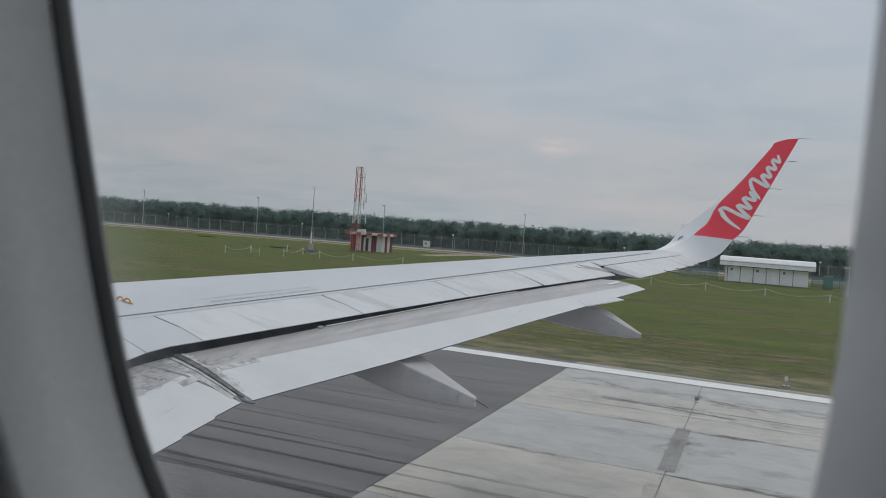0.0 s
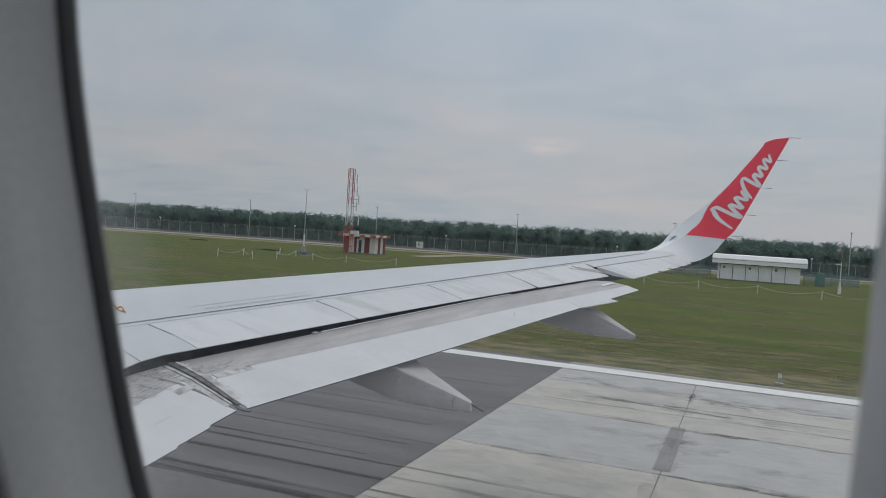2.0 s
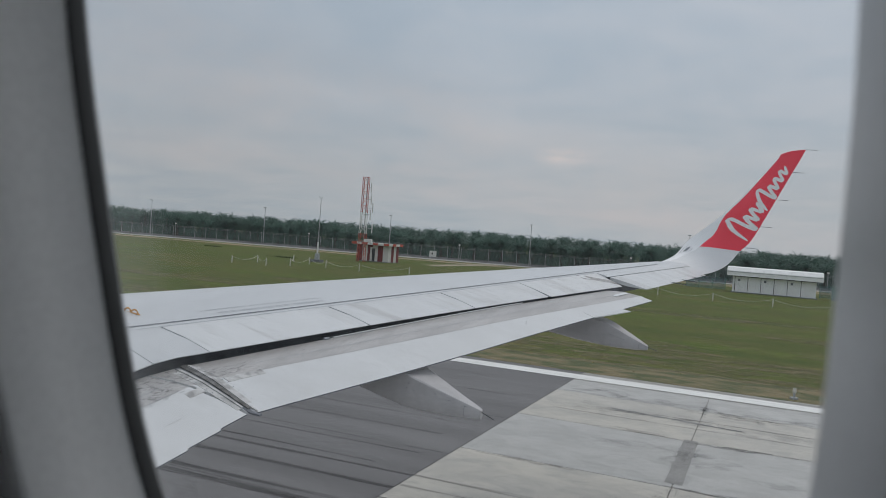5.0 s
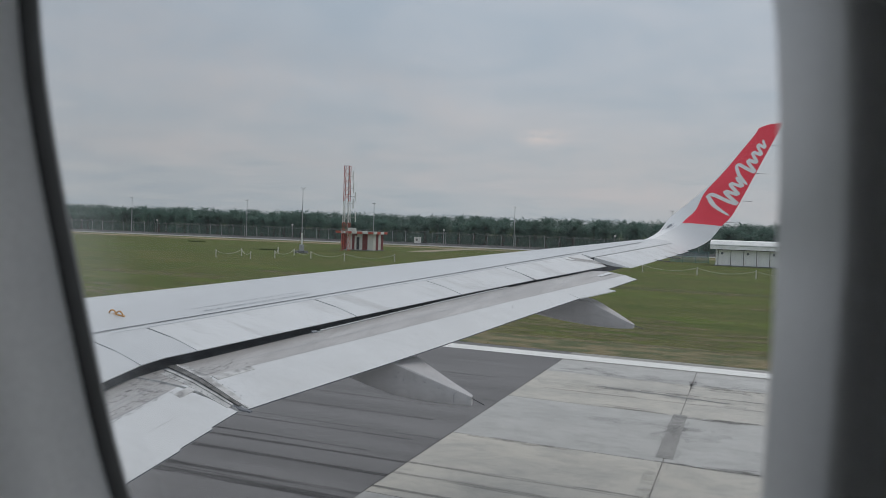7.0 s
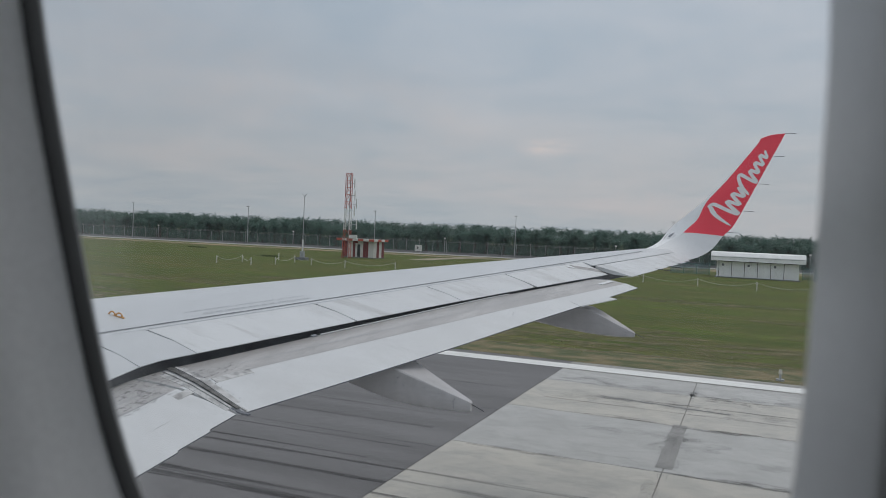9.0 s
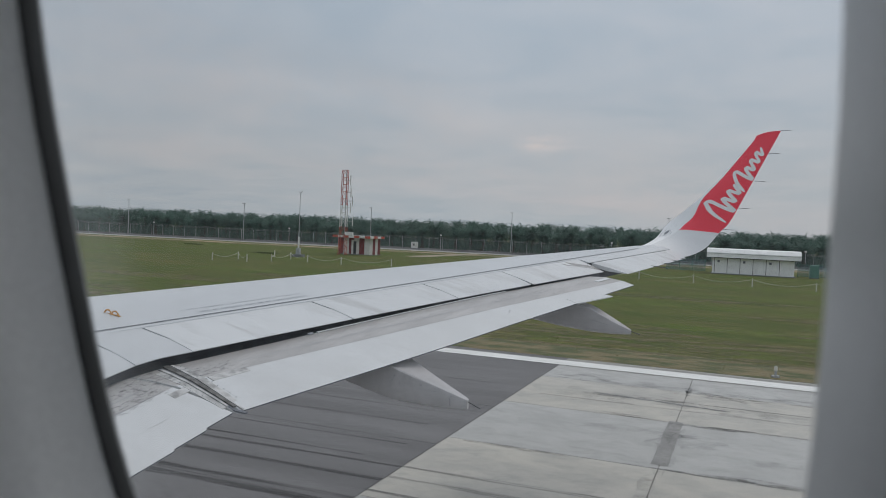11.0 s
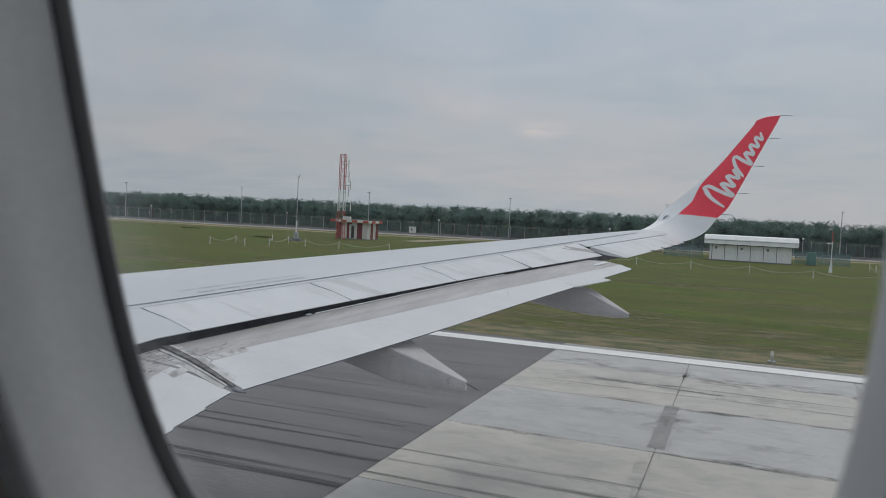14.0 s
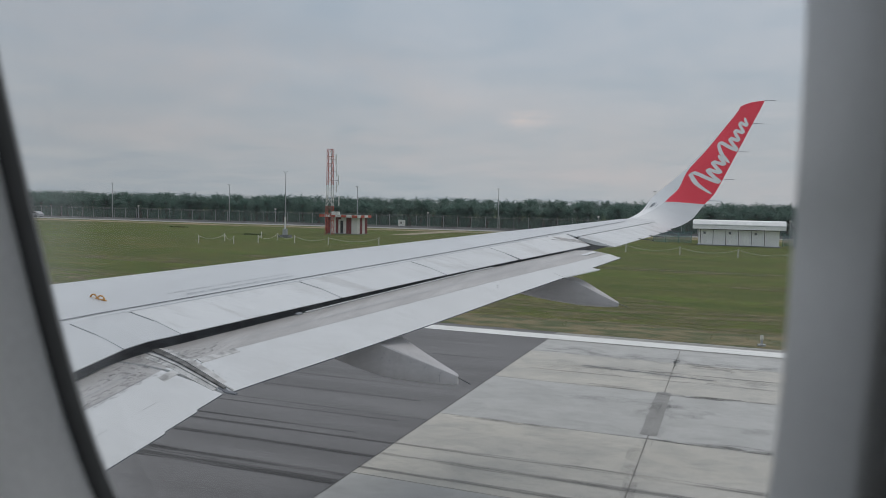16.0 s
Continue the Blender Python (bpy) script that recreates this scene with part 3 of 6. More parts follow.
strip(0.35, 0.75, 0.0, M_PAINT, "road_edge_line", "worn white edge line of the perimeter road", "road marking")


def painted(name, x0, x1, y0, y1, label, z=0.014, material=M_PAINT, n=10):
    return tagged(part(name, sheet(x0, x1, y0, y1, z, n, 1), material), label, "runway marking", kind="structure")


painted("runway_edge_stripe", -1200, 700, EDGE_IN, EDGE_OUT, "white painted side stripe of the runway", n=80)
for i in range(8):
    y1 = 22.0 - i * 3.25
    painted("threshold_stripe", 232, 262, y1 - 1.75, y1, "white threshold stripe with dark edges")
painted("aiming_block", 84, 140, 7.8, 17.8, "large white aiming point block")

# ---- cabin wall and window ----
LEAN = radians(14.63)
WIN = Matrix.Translation((-0.0976, 0.190, 4.2444)) @ Matrix.Rotation(LEAN, 4, "X")   # local x aft, y outward, z up the wall
HW, HH = 0.1222, 0.1865


def ring(grow, y, n=72, power=3.214, dz=0.0):
    pts = []
    for k in range(n):
        a = k * math.tau / n
        c, s = math.cos(a), math.sin(a)
        pts.append((math.copysign(abs(c) ** (2 / power), c) * (HW + grow), y, math.copysign(abs(s) ** (2 / power), s) * (HH + grow) + dz))
    return pts


def surround_ring(grow, y, aft, out):
    """Like ring, with its aft edge moved by aft and carried outwards over the gasket by out."""
    pts = []
    for x, yy, z in ring(grow, y):
        w = min(max(x / HW, 0.0), 1.0) ** 2
        pts.append((x + aft * w, yy + out * w, z))
    return pts


def gasket_ring(grow, y):
    """Like ring, but tucked behind the surround along its aft edge."""
    return [(x + (0.0035 * min(max(x / HW, 0.0), 1.0)), yy, z) for x, yy, z in ring(grow, y)]


def around(name, rings, material, parent, label=""):
    return part(name, loft(rings, caps=False), material, parent, label, smooth=True)


def outer_ring(w, h, y, n=72):
    pts = []
    for k in range(n):
        a = k * math.tau / n
        c, s = math.cos(a), math.sin(a)
        m = max(abs(c) / w, abs(s) / h)
        pts.append((c / m, y, s / m))
    return pts


window_1 = tagged(new("window_1"), "rounded cabin window with grey surround and black gasket", "window", kind="structure")
window_1.matrix_basis = WIN
around("window_surround", [surround_ring(0.0006, -0.0094, -0.0006, 0.0091), surround_ring(0.0016, -0.0114, -0.0008, 0.0050), ring(0.0055, -0.028), ring(0.0098, -0.0470), ring(0.0110, -0.0495), ring(0.0140, -0.0512), ring(0.020, -0.0520)], M_REVEAL, window_1, "light grey plastic window surround")
around("gasket", [gasket_ring(0.006, -0.0094), gasket_ring(0.0004, -0.0094), gasket_ring(0.0, -0.0085), gasket_ring(0.0, -0.0024), gasket_ring(0.0006, -0.0014), gasket_ring(0.006, -0.0014)], M_GASKET, window_1, "black rubber gasket")
around("outer_rim", [gasket_ring(0.0035, -0.0014), ring(0.0045, 0.003), ring(0.030, 0.020), ring(0.085, 0.048)], M_RIM, window_1, "grey metal outer rim")
pane_bm = bmesh.new()
pane_bm.faces.new([pane_bm.verts.new(p) for p in ring(0.0045, 0.003)])
pane = part("pane", pane_bm, M_GLASS, window_1, "clear acrylic window pane")
pane.visible_shadow = False
tagged(part("wall_cabin", loft([ring(0.020, -0.0520), ring(0.028, -0.0520), outer_ring(0.26, 0.30, -0.053), outer_ring(0.60, 0.46, -0.056), outer_ring(0.60, 0.46, -0.006), outer_ring(0.26, 0.30, -0.004), ring(0.012, -0.004)], caps=False), M_CABIN, at=WIN), "beige-grey plastic cabin side panel", "wall", kind="structure")

M_STEELG = mat("gear_steel", (0.45, 0.46, 0.47), 0.45, 0.3, alt=(0.36, 0.37, 0.38), scale=6)
# ---- airliner ----
airliner = thing("airliner", "white airliner with red-tipped wing standing on the runway", "aircraft")
FY, FZ, FR = -1.68, 3.70, 1.985


def fuselage():
    """A round shell with an opening at every seat row."""
    bm = bmesh.new()
    cx = -0.0976
    cols = [(cx - 0.32, "own"), (cx + 0.32, "")]
    for k in list(range(-15, 0)) + list(range(1, 19)):
        cols += [(cx + 0.533 * k - 0.115, "hole"), (cx + 0.533 * k + 0.115, "")]
    cols.sort()
    xs = [-17, -16.6, -15.5, -13.5, -11] + [c for c, _ in cols] + [12, 16, 19.5]
    tag = [""] * 5 + [t for _, t in cols] + ["", "", ""]
    sc = [0.05, 0.3, 0.62, 0.88, 0.98] + [1.0] * len(cols) + [0.97, 0.72, 0.28]
    rise = [-0.5, -0.45, -0.3, -0.1, 0] + [0] * len(cols) + [0.05, 0.5, 1.2]
    angs = [radians(a) for a in (-90, -70, -50, -35, -20, -8, 3, 8, 11, 21, 24, 30, 42, 55, 70, 90, 110, 130, 150, 159, 169, 190, 210, 230, 250)]
    rings = [[bm.verts.new((x, FY + FR * s * math.cos(a), FZ + dz + FR * s * math.sin(a))) for a in angs] for x, s, dz in zip(xs, sc, rise)]
    n = len(angs)
    for i, (a, b) in enumerate(zip(rings, rings[1:])):
        for k in range(n):
            if tag[i] == "own" and k in (7, 8, 9) or tag[i] and k == 19 or tag[i] == "hole" and k == 8:
                continue
            bm.faces.new((a[k], b[k], b[(k + 1) % n], a[(k + 1) % n]))
    bm.faces.new(rings[0])
    bm.faces.new(rings[-1][::-1])
    return bm


part("fuselage", fuselage(), M_FUSE, airliner, "white cylindrical fuselage", smooth=True)

M_TYRE = mat("tyre_rubber", (0.03, 0.03, 0.032), 0.8, alt=(0.045, 0.045, 0.045), scale=8)
# wheels that carry the airliner, under its belly
for gx_, gy_, top_, rad_ in ((-13.0, FY, 1.9, 0.38), (-5.3, FY - 1.2, 2.25, 0.56), (-5.3, FY + 1.2, 2.25, 0.56)):
    leg_ = part("landing_gear_leg", tube([(gx_, gy_, rad_), (gx_, gy_, top_)], 0.11, 10, 0.14), M_STEELG, airliner, "grey steel landing gear leg")
    part("axle", tube([(gx_, gy_ - 0.5, rad_), (gx_, gy_ + 0.5, rad_)], 0.07, 8), M_STEELG, leg_)
    for d_ in (-0.40, 0.40):
        w_ = part("wheel", tube([(gx_, gy_ + d_ - 0.17, rad_), (gx_, gy_ + d_ - 0.13, rad_), (gx_, gy_ + d_ + 0.13, rad_), (gx_, gy_ + d_ + 0.17, rad_)], rad_, 20), M_TYRE, leg_, "black rubber tyre", smooth=True)

KINK = 4.72


def te_x(y):
    return -3.55 + 0.287 * (y - 4.7) if y > KINK else -3.545


def s_of(y):
    return (max(y, KINK) - 4.7) / 6.9


def o_sp(y): return 1.05 - 0.35 * s_of(y)
def o_h(y): return 1.70 - 0.55 * s_of(y)
def o_d(y): return 1.80 - 0.58 * s_of(y)
def o_c(y): return 3.0 - 1.2 * s_of(y) + (0.2 * (KINK - y) if y < KINK else 0)
def o_le(y): return 4.1 - 0.225 * (y - 4.7) if y > KINK else 4.1 + 0.52 * (KINK - y)
def hump(y, a, b): return max(0.0, math.sin(math.pi * min(max((y - a) / (b - a), 0), 1)))
def z_te(y): return 2.791 + (0.1081 * (y - 4.755) if y > KINK else 0.165 * (y - 4.755)) - 0.012 * hump(y, 5, 8.5)
def z_sp(y): return 3.10 + 0.0868 * (y - 5.238) + 0.022 * hump(y, 5.2, 12.3) if y > 5.0 else 3.079 + 0.19 * (y - 5.0)
def z_h(y): return 3.253 + 0.0913 * (y - 5.342) if y > 5.0 else 3.2218 + 0.13 * (y - 5.0)
def z_d(y): return 3.22 + 0.0913 * (y - 4.86) if y > 5.0 else 3.2328 + 0.115 * (y - 5.0)
def z_c(y): return 3.415 + 0.0766 * (y - 5.64) + 0.016 * hump(y, 5.6, 14.3)


def wpt(y, o, z):
    return (te_x(y) - o, y, z)


def z_top(y, o):
    """Height of the wing's upper skin at o metres ahead of the flap's trailing edge."""
    ks = [(o_sp(y), z_sp(y)), (o_h(y), z_h(y)), (o_d(y), z_d(y)), (o_c(y), z_c(y)), (o_le(y), z_c(y) - 0.2)]
    for (a, za), (b, zb) in zip(ks, ks[1:]):
        if o <= b:
            return za + (zb - za) * (o - a) / (b - a)
    return ks[-1][1]


def box_section(y):
    th = o_le(y) / 4.0
    oc, ol, zc = o_c(y), o_le(y), z_c(y)
    d = ol - oc
    mid = 0.5 * (o_d(y) + oc)
    zm = 0.5 * (z_d(y) + zc) + 0.028 * th
    prof = [(o_h(y), z_h(y) - 0.004), (o_d(y), z_d(y)), (mid, zm), (oc - 0.12, zc + 0.002), (oc + 0.10, zc - 0.006), (oc + 0.35 * d, zc - 0.045 * th), (oc + 0.65 * d, zc - 0.11 * th),
            (ol - 0.10 * d, zc - 0.17 * th), (ol, zc - 0.26 * th), (ol - 0.12 * d, zc - 0.36 * th), (oc + 0.2 * d, zc - 0.50 * th), (o_d(y), z_d(y) - 0.42 * th), (o_sp(y) + 0.18, z_sp(y) - 0.24 * th), (o_h(y) - 0.25, z_h(y) - 0.17)]
    return [wpt(y, o, z) for o, z in prof]


ys_box = frange(0.1, KINK, 8)[:-1] + frange(KINK, 14.9, 26)
# slot 1 paints the gap's shade on the rear cove faces
wing = part("wing", loft([box_section(y) for y in ys_box], index=lambda i, k: 1 if k in (12, 13) else 0), [M_WING, M_COVE_SHADE], airliner, "light grey painted wing skin", smooth=True)


def plate(y0, y1, front, rear, zf, zr, thick, n=6, lift=0.0, skew=0.0):
    """A control panel between two lines of the wing, with a thin trailing edge."""
    secs = []
    for i in range(n):
        f = i / (n - 1)
        y = y0 + (y1 - y0) * f
        of, orr = front(y), rear(y)
        m = 0.5 * (of + orr)
        zm = 0.5 * (zf(y) + zr(y)) + 0.004
        secs.append([wpt(y, of, zf(y) + lift), wpt(y, m, zm + lift), wpt(y + skew, orr, zr(y) + lift), wpt(y + skew, orr, zr(y) + lift - 0.007), wpt(y, m, zm + lift - thick), wpt(y, of, zf(y) + lift - thick)])
    return loft(secs)


for y0, y1 in ((5.30, 7.06), (7.085, 8.715), (8.74, 10.235), (10.26, 12.15)):
    part("spoiler", plate(y0, y1, lambda y: o_h(y) - 0.012, o_sp, z_h, z_sp, 0.045, skew=-0.05 if y0 < 9 else 0.0), M_SPOIL, airliner, "pale grey spoiler panel")
part("trailing_panel", plate(4.80, 5.28, lambda y: o_h(y) - 0.006, o_sp, z_h, z_sp, 0.04, skew=-0.04), M_WING, airliner)
part("trailing_panel", plate(0.2, 4.785, lambda y: o_h(y) - 0.006, lambda y: o_sp(y) + 0.02, z_h, z_sp, 0.04, n=9), M_WING, airliner)


# outboard of the flaps: fixed panel and aileron
def o_ah(y): return 0.928 - 0.062 * (y - 12.04)
def o_at(y): return 0.30 + 0.035 * (y - 11.9)
def z_at(y): return 3.663 + 0.0893 * (y - 11.9)
def z_ah(y): return z_at(y) + (z_h(y) - z_at(y)) * (o_ah(y) - o_at(y)) / (o_h(y) - o_at(y))


part("trailing_panel", plate(12.17, 15.0, lambda y: o_h(y) - 0.006, o_ah, z_h, z_ah, 0.05), M_WING, airliner)
part("aileron", plate(12.20, 14.88, lambda y: o_ah(y) - 0.022, o_at, lambda y: z_ah(y) - 0.006, z_at, 0.06), M_SPOIL, airliner, "pale grey aileron")


def line_on(name, pts, w, material=M_LINE, lift=0.006):
    """A narrow sealant line laid on the skin through plan points (y, o)."""
    bm = bmesh.new()
    a, b = [], []
    for y, o in pts:
        a.append(bm.verts.new(wpt(y, o + w / 2, z_top(y, o + w / 2) + lift)))
        b.append(bm.verts.new(wpt(y, o - w / 2, z_top(y, o - w / 2) + lift)))
    for i in range(len(a) - 1):
        bm.faces.new((a[i], a[i + 1], b[i + 1], b[i]))
    return part(name, bm, material, airliner, "dark sealant line on the wing skin")


line_on("panel_joint", [(y, o_d(y)) for y in frange(1.0, 14.2, 40)], 0.018)
line_on("panel_joint", [(y, o_h(y)) for y in frange(5.0, 12.1, 20)], 0.010, M_STENCIL)


# ---- flaps ----
def o_band(y): return 0.60 - 0.062 * (max(y, 4.9) - 4.9)


def flap_section(y, tip=0.0):
    n_o, top_f = o_sp(y) + 0.16, z_sp(y) - (max(0.085 - 0.013 * (y - 5.0), 0.032) if y > 5.0 else 0.085)
    zt = z_te(y)
    def top(o):
        f = o / o_sp(y)
        return zt + (top_f - zt) * f + 0.045 * math.sin(math.pi * min(f, 1.0))
    o1, ob = o_sp(y), o_band(y)
    prof = [(0.0 + tip, top(tip) + 0.004), (0.5 * ob, top(0.5 * ob)), (ob, top(ob) + 0.003), (ob + 0.004, top(ob)), (0.5 * (ob + o1), top(0.5 * (ob + o1))), (o1, top_f), (n_o, top_f - 0.06), (n_o + 0.05, top_f - 0.13), (n_o - 0.1, top_f - 0.19), (0.5 * o1, top(0.5 * o1) - 0.12), (0.0 + tip, top(tip) - 0.006)]
    return [wpt(y, o, z) for o, z in prof]


def notch(y):
    """Small steps in the trailing edge of the inboard flap."""
    return 0.0 if y > KINK else 0.018 if y > 4.40 else 0.0 if y > 4.05 else -0.016


def flap(y0, y1, n, label):
    ys = sorted(frange(y0, y1, n) + [q for q in (4.045, 4.055, 4.395, 4.405) if y0 < q < y1])
    # slot 2 draws the shadow line under the trailing edge as dark colour
    return part("flap", loft([flap_section(y, notch(y)) for y in ys], index=lambda i, k: 2 if k == 10 else 1 if 2 <= k <= 7 else 0), [M_FLAP, M_BARE, M_LINE], airliner, label, smooth=True)


flap(4.735, 11.70, 24, "outboard flap with bare metal front band")
flap(0.15, 4.705, 14, "inboard flap with bare metal front band")


def flap_top(y, o):
    s = [Vector(p) for p in flap_section(y)[:6]]
    for a, b in zip(s, s[1:]):
        if te_x(y) - o >= b.x:
            f = (te_x(y) - o - a.x) / (b.x - a.x)
            return a.z + (b.z - a.z) * f
    return s[-1].z


# grimy track between the two flaps: dark trough, rails and worn plates, bending outboard towards the front
def track_y(o): return 4.735 + 0.20 * max(o, 0.0) ** 1.35


def track_strip(name, d0, d1, o0, o1, lift, material, n=13, thick=0.012, label="", taper=0.0):
    secs = []
    for i in range(n):
        f = i / (n - 1)
        o = o0 + (o1 - o0) * f
        yc = track_y(o)
        k = 1 - taper * (1 - f)
        ring_ = []
        for d, dz in ((d0, 0.0), (d1, 0.0), (d1, -thick), (d0, -thick)):
            y = yc + d * k
            ring_.append((te_x(y) - o, y, flap_top(y, min(max(o, 0.0), o_sp(y))) + lift + dz))
        secs.append(ring_)
    return part(name, loft(secs), material, airliner, label)


track_strip("flap_track", -0.012, 0.105, -0.07, 1.02, 0.005, M_LINE, taper=0.8)
track_strip("track_rail", 0.030, 0.075, 0.06, 1.02, 0.016, M_GRIME, taper=0.5, label="grimy metal track rail")
track_strip("track_rail", 0.088, 0.108, 0.0, 1.0, 0.016, M_PLATE, taper=0.5, label="worn metal track rail")
track_strip("track_rail", -0.016, 0.006, 0.10, 0.98, 0.012, M_PLATE, taper=0.3, label="worn metal track rail")
track_strip("wear_plate", 0.112, 0.165, 0.14, 0.98, 0.003, M_PLATE, taper=0.3, label="riveted worn metal plate")
track_strip("wear_plate", -0.075, -0.020, 0.10, 0.95, 0.003, M_PLATE, taper=0.3, label="riveted worn metal plate")
track_strip("wear_plate", 0.165, 0.52, 0.50, 0.585, 0.004, M_PLATE, n=4, label="stained metal plate")
track_strip("wear_plate", -0.23, -0.075, 0.46, 0.54, 0.003, M_PLATE, n=4, label="stained metal plate")
rv = random.Random(3)
for d in (0.138, -0.048):
    rivets = bmesh.new()
    for i in range(11):
        o = 0.18 + 0.075 * i
        y = track_y(o) + d
        z = flap_top(y, o) + 0.010
        add_tube(rivets, [(te_x(y) - o, y, z - 0.004), (te_x(y) - o, y, z + 0.001)], 0.0045, 6)
    tagged(part("rivets", rivets, M_STENCIL, airliner, "row of dark rivets"), kind="stuff")
# grime smeared on the front band of the inner flap
for y0, y1, o0, o1 in ((3.2, 4.62, 0.55, 0.72), (3.0, 4.5, 0.80, 0.90), (3.5, 4.3, 0.28, 0.29)):
    bm = bmesh.new()
    ys_ = frange(y0, y1, 12)
    a_ = [bm.verts.new((te_x(y) - o0 - 0.03 * noise.noise((y * 9, 0, 0)), y, flap_top(y, o0) + 0.004)) for y in ys_]
    b_ = [bm.verts.new((te_x(y) - o1 - 0.03 * noise.noise((y * 11, 5, 0)), y, flap_top(y, o1) + 0.004)) for y in ys_]
    for i in range(11):
        bm.faces.new((a_[i], a_[i + 1], b_[i + 1], b_[i]))
    part("grime_streak", bm, M_GRIMEFILM, airliner, "grimy streak on the flap")
for y0, y1, o0, o1 in ((4.90, 5.40, 0.62, 0.80), (4.45, 4.9, 0.70, 1.0)):
    bm = bmesh.new()
    ys_ = frange(y0, y1, 10)
    rows_ = [[bm.verts.new((te_x(y) - o, y, flap_top(y, o) + 0.007)) for y in ys_] for o in frange(o0, min(o1, 0.99 * o_sp(y1)), 4)]
    for ra, rb_ in zip(rows_, rows_[1:]):
        for i in range(9):
            bm.faces.new((ra[i], ra[i + 1], rb_[i + 1], rb_[i]))
    part("grime_streak", bm, M_GRIMEFILM, airliner, "grimy smudge on the flap")
# seam along the joint of painted and bare flap skin
for ya, yb, off, wd in ((5.3, 11.6, 0.0, 0.010), (0.3, 4.6, 0.0, 0.010), (5.4, 11.6, 0.17, 0.005), (0.3, 4.6, 0.16, 0.005)):
    bm = bmesh.new()
    ys_ = frange(ya, yb, 30)
    a_ = [bm.verts.new(wpt(y, o_band(y) + off, flap_top(y, o_band(y) + off) + 0.005)) for y in ys_]
    b_ = [bm.verts.new(wpt(y, o_band(y) + off + wd, flap_top(y, o_band(y) + off + wd) + 0.005)) for y in ys_]
    for i in range(29):
        bm.faces.new((a_[i], a_[i + 1], b_[i + 1], b_[i]))
    part("flap_seam", bm, M_STENCIL, airliner)
tab_secs = []
for y in (9.95, 10.2, 10.5, 10.74):
    ext = 0.003 + 0.115 * (y - 9.95) / 0.79
    tab_secs.append([wpt(y, o, z) for o, z in ((0.14, flap_top(y, 0.14) + 0.003), (0.0, z_te(y) + 0.008), (-ext, z_te(y) + 0.004 - 0.13 * ext), (-ext, z_te(y) - 0.008 - 0.13 * ext), (0.14, flap_top(y, 0.14) - 0.03))])
part("flap_tab", loft(tab_secs), M_FLAP, airliner, "wedge-shaped tab ahead of the notch")
part("flap_tab", loft([[wpt(y, o, flap_top(y, 0.36) + dz) for o, dz in ((0.40, 0.012), (0.33, 0.006), (0.33, 0.0), (0.40, 0.0))] for y in (11.25, 11.62)]), M_WHITE, airliner, "small white plate at the flap end")
# cable and bracket showing in the gap ahead of the flap
part("gap_strip", loft([[wpt(y, o_sp(y) + o, flap_top(y, o_sp(y)) + dz) for o, dz in ((-0.005, 0.013), (-0.02, 0.011), (-0.02, 0.002), (-0.005, 0.002))] for y in frange(6.55, 9.6, 8)]), M_FLAP, airliner, "thin pale seal strip in the gap")
part("gap_bracket", loft([[wpt(y, o_sp(y) + o, z_sp(y) - 0.05 + dz) for o, dz in ((0.0, 0.004), (-0.03, -0.006), (-0.03, -0.014), (0.0, -0.008))] for y in (6.44, 6.50)]), M_STENCIL, airliner, "small dark bracket in the gap")

for my, mo in ((8.72, 0.20), (8.78, 0.23), (6.02, 0.78)):
    bm = bmesh.new()
    bm.faces.new([bm.verts.new(wpt(yy, oo, flap_top(yy, oo) + 0.006)) for yy, oo in ((my, mo), (my + 0.012, mo + 0.004), (my + 0.026, mo + 0.024), (my + 0.010, mo + 0.022))])
    part("flap_mark", bm, M_LINE, airliner, "small dark mark on the flap skin")

# ---- flap track fairings ----
def fairing(y, rows, label):
    """A canoe with a flat top, leaning flanks and a rounded keel; rows give x, bottom, top and half width."""
    secs = []
    for x, zb, zt, w in rows:
        h = zt - zb
        half = [(0.94, 1.0), (1.0, 0.955), (0.95, 0.42), (0.90, 0.20), (0.80, 0.07), (0.55, 0.0)]
        secs.append([(x, y + k * w, zb + f * h) for k, f in half] + [(x, y - k * w, zb + f * h) for k, f in reversed(half)])
    return part("flap_track_fairing", loft(secs), M_FAIR, airliner, label, smooth=True)


def flank(rows, x, z):
    """Half width of a fairing at a point of its flank."""
    for (x0, b0, t0, w0), (x1, b1, t1, w1) in zip(rows, rows[1:]):
        if x0 <= x <= x1:
            k = (x - x0) / (x1 - x0)
            zb, zt, w = b0 + k * (b1 - b0), t0 + k * (t1 - t0), w0 + k * (w1 - w0)
            return w * (0.95 + 0.05 * ((z - zb) / (zt - zb) - 0.42) / 0.535)
    return 0.0


MID_FAIRING = [(-5.4, 2.95, 2.99, 0.04), (-4.9, 2.91, 3.01, 0.12), (-4.3, 2.85, 3.02, 0.19), (-3.84, 2.765, 3.02, 0.23), (-3.4, 2.657, 3.035, 0.27), (-3.14, 2.599, 2.963, 0.265), (-2.96, 2.571, 2.885, 0.210), (-2.65, 2.550, 2.757, 0.115), (-2.5, 2.551, 2.699, 0.072), (-2.40, 2.555, 2.660, 0.042), (-2.375, 2.561, 2.646, 0.030)]
TIP_FAIRING = [(-4.2, 3.20, 3.24, 0.03), (-3.6, 3.14, 3.28, 0.11), (-2.8, 3.035, 3.33, 0.17), (-2.4, 2.973, 3.33, 0.20), (-2.02, 2.936, 3.285, 0.21), (-1.9, 2.927, 3.235, 0.20), (-1.65, 2.918, 3.105, 0.14), (-1.5, 2.921, 3.030, 0.085), (-1.43, 2.926, 2.995, 0.055), (-1.41, 2.932, 2.985, 0.042)]
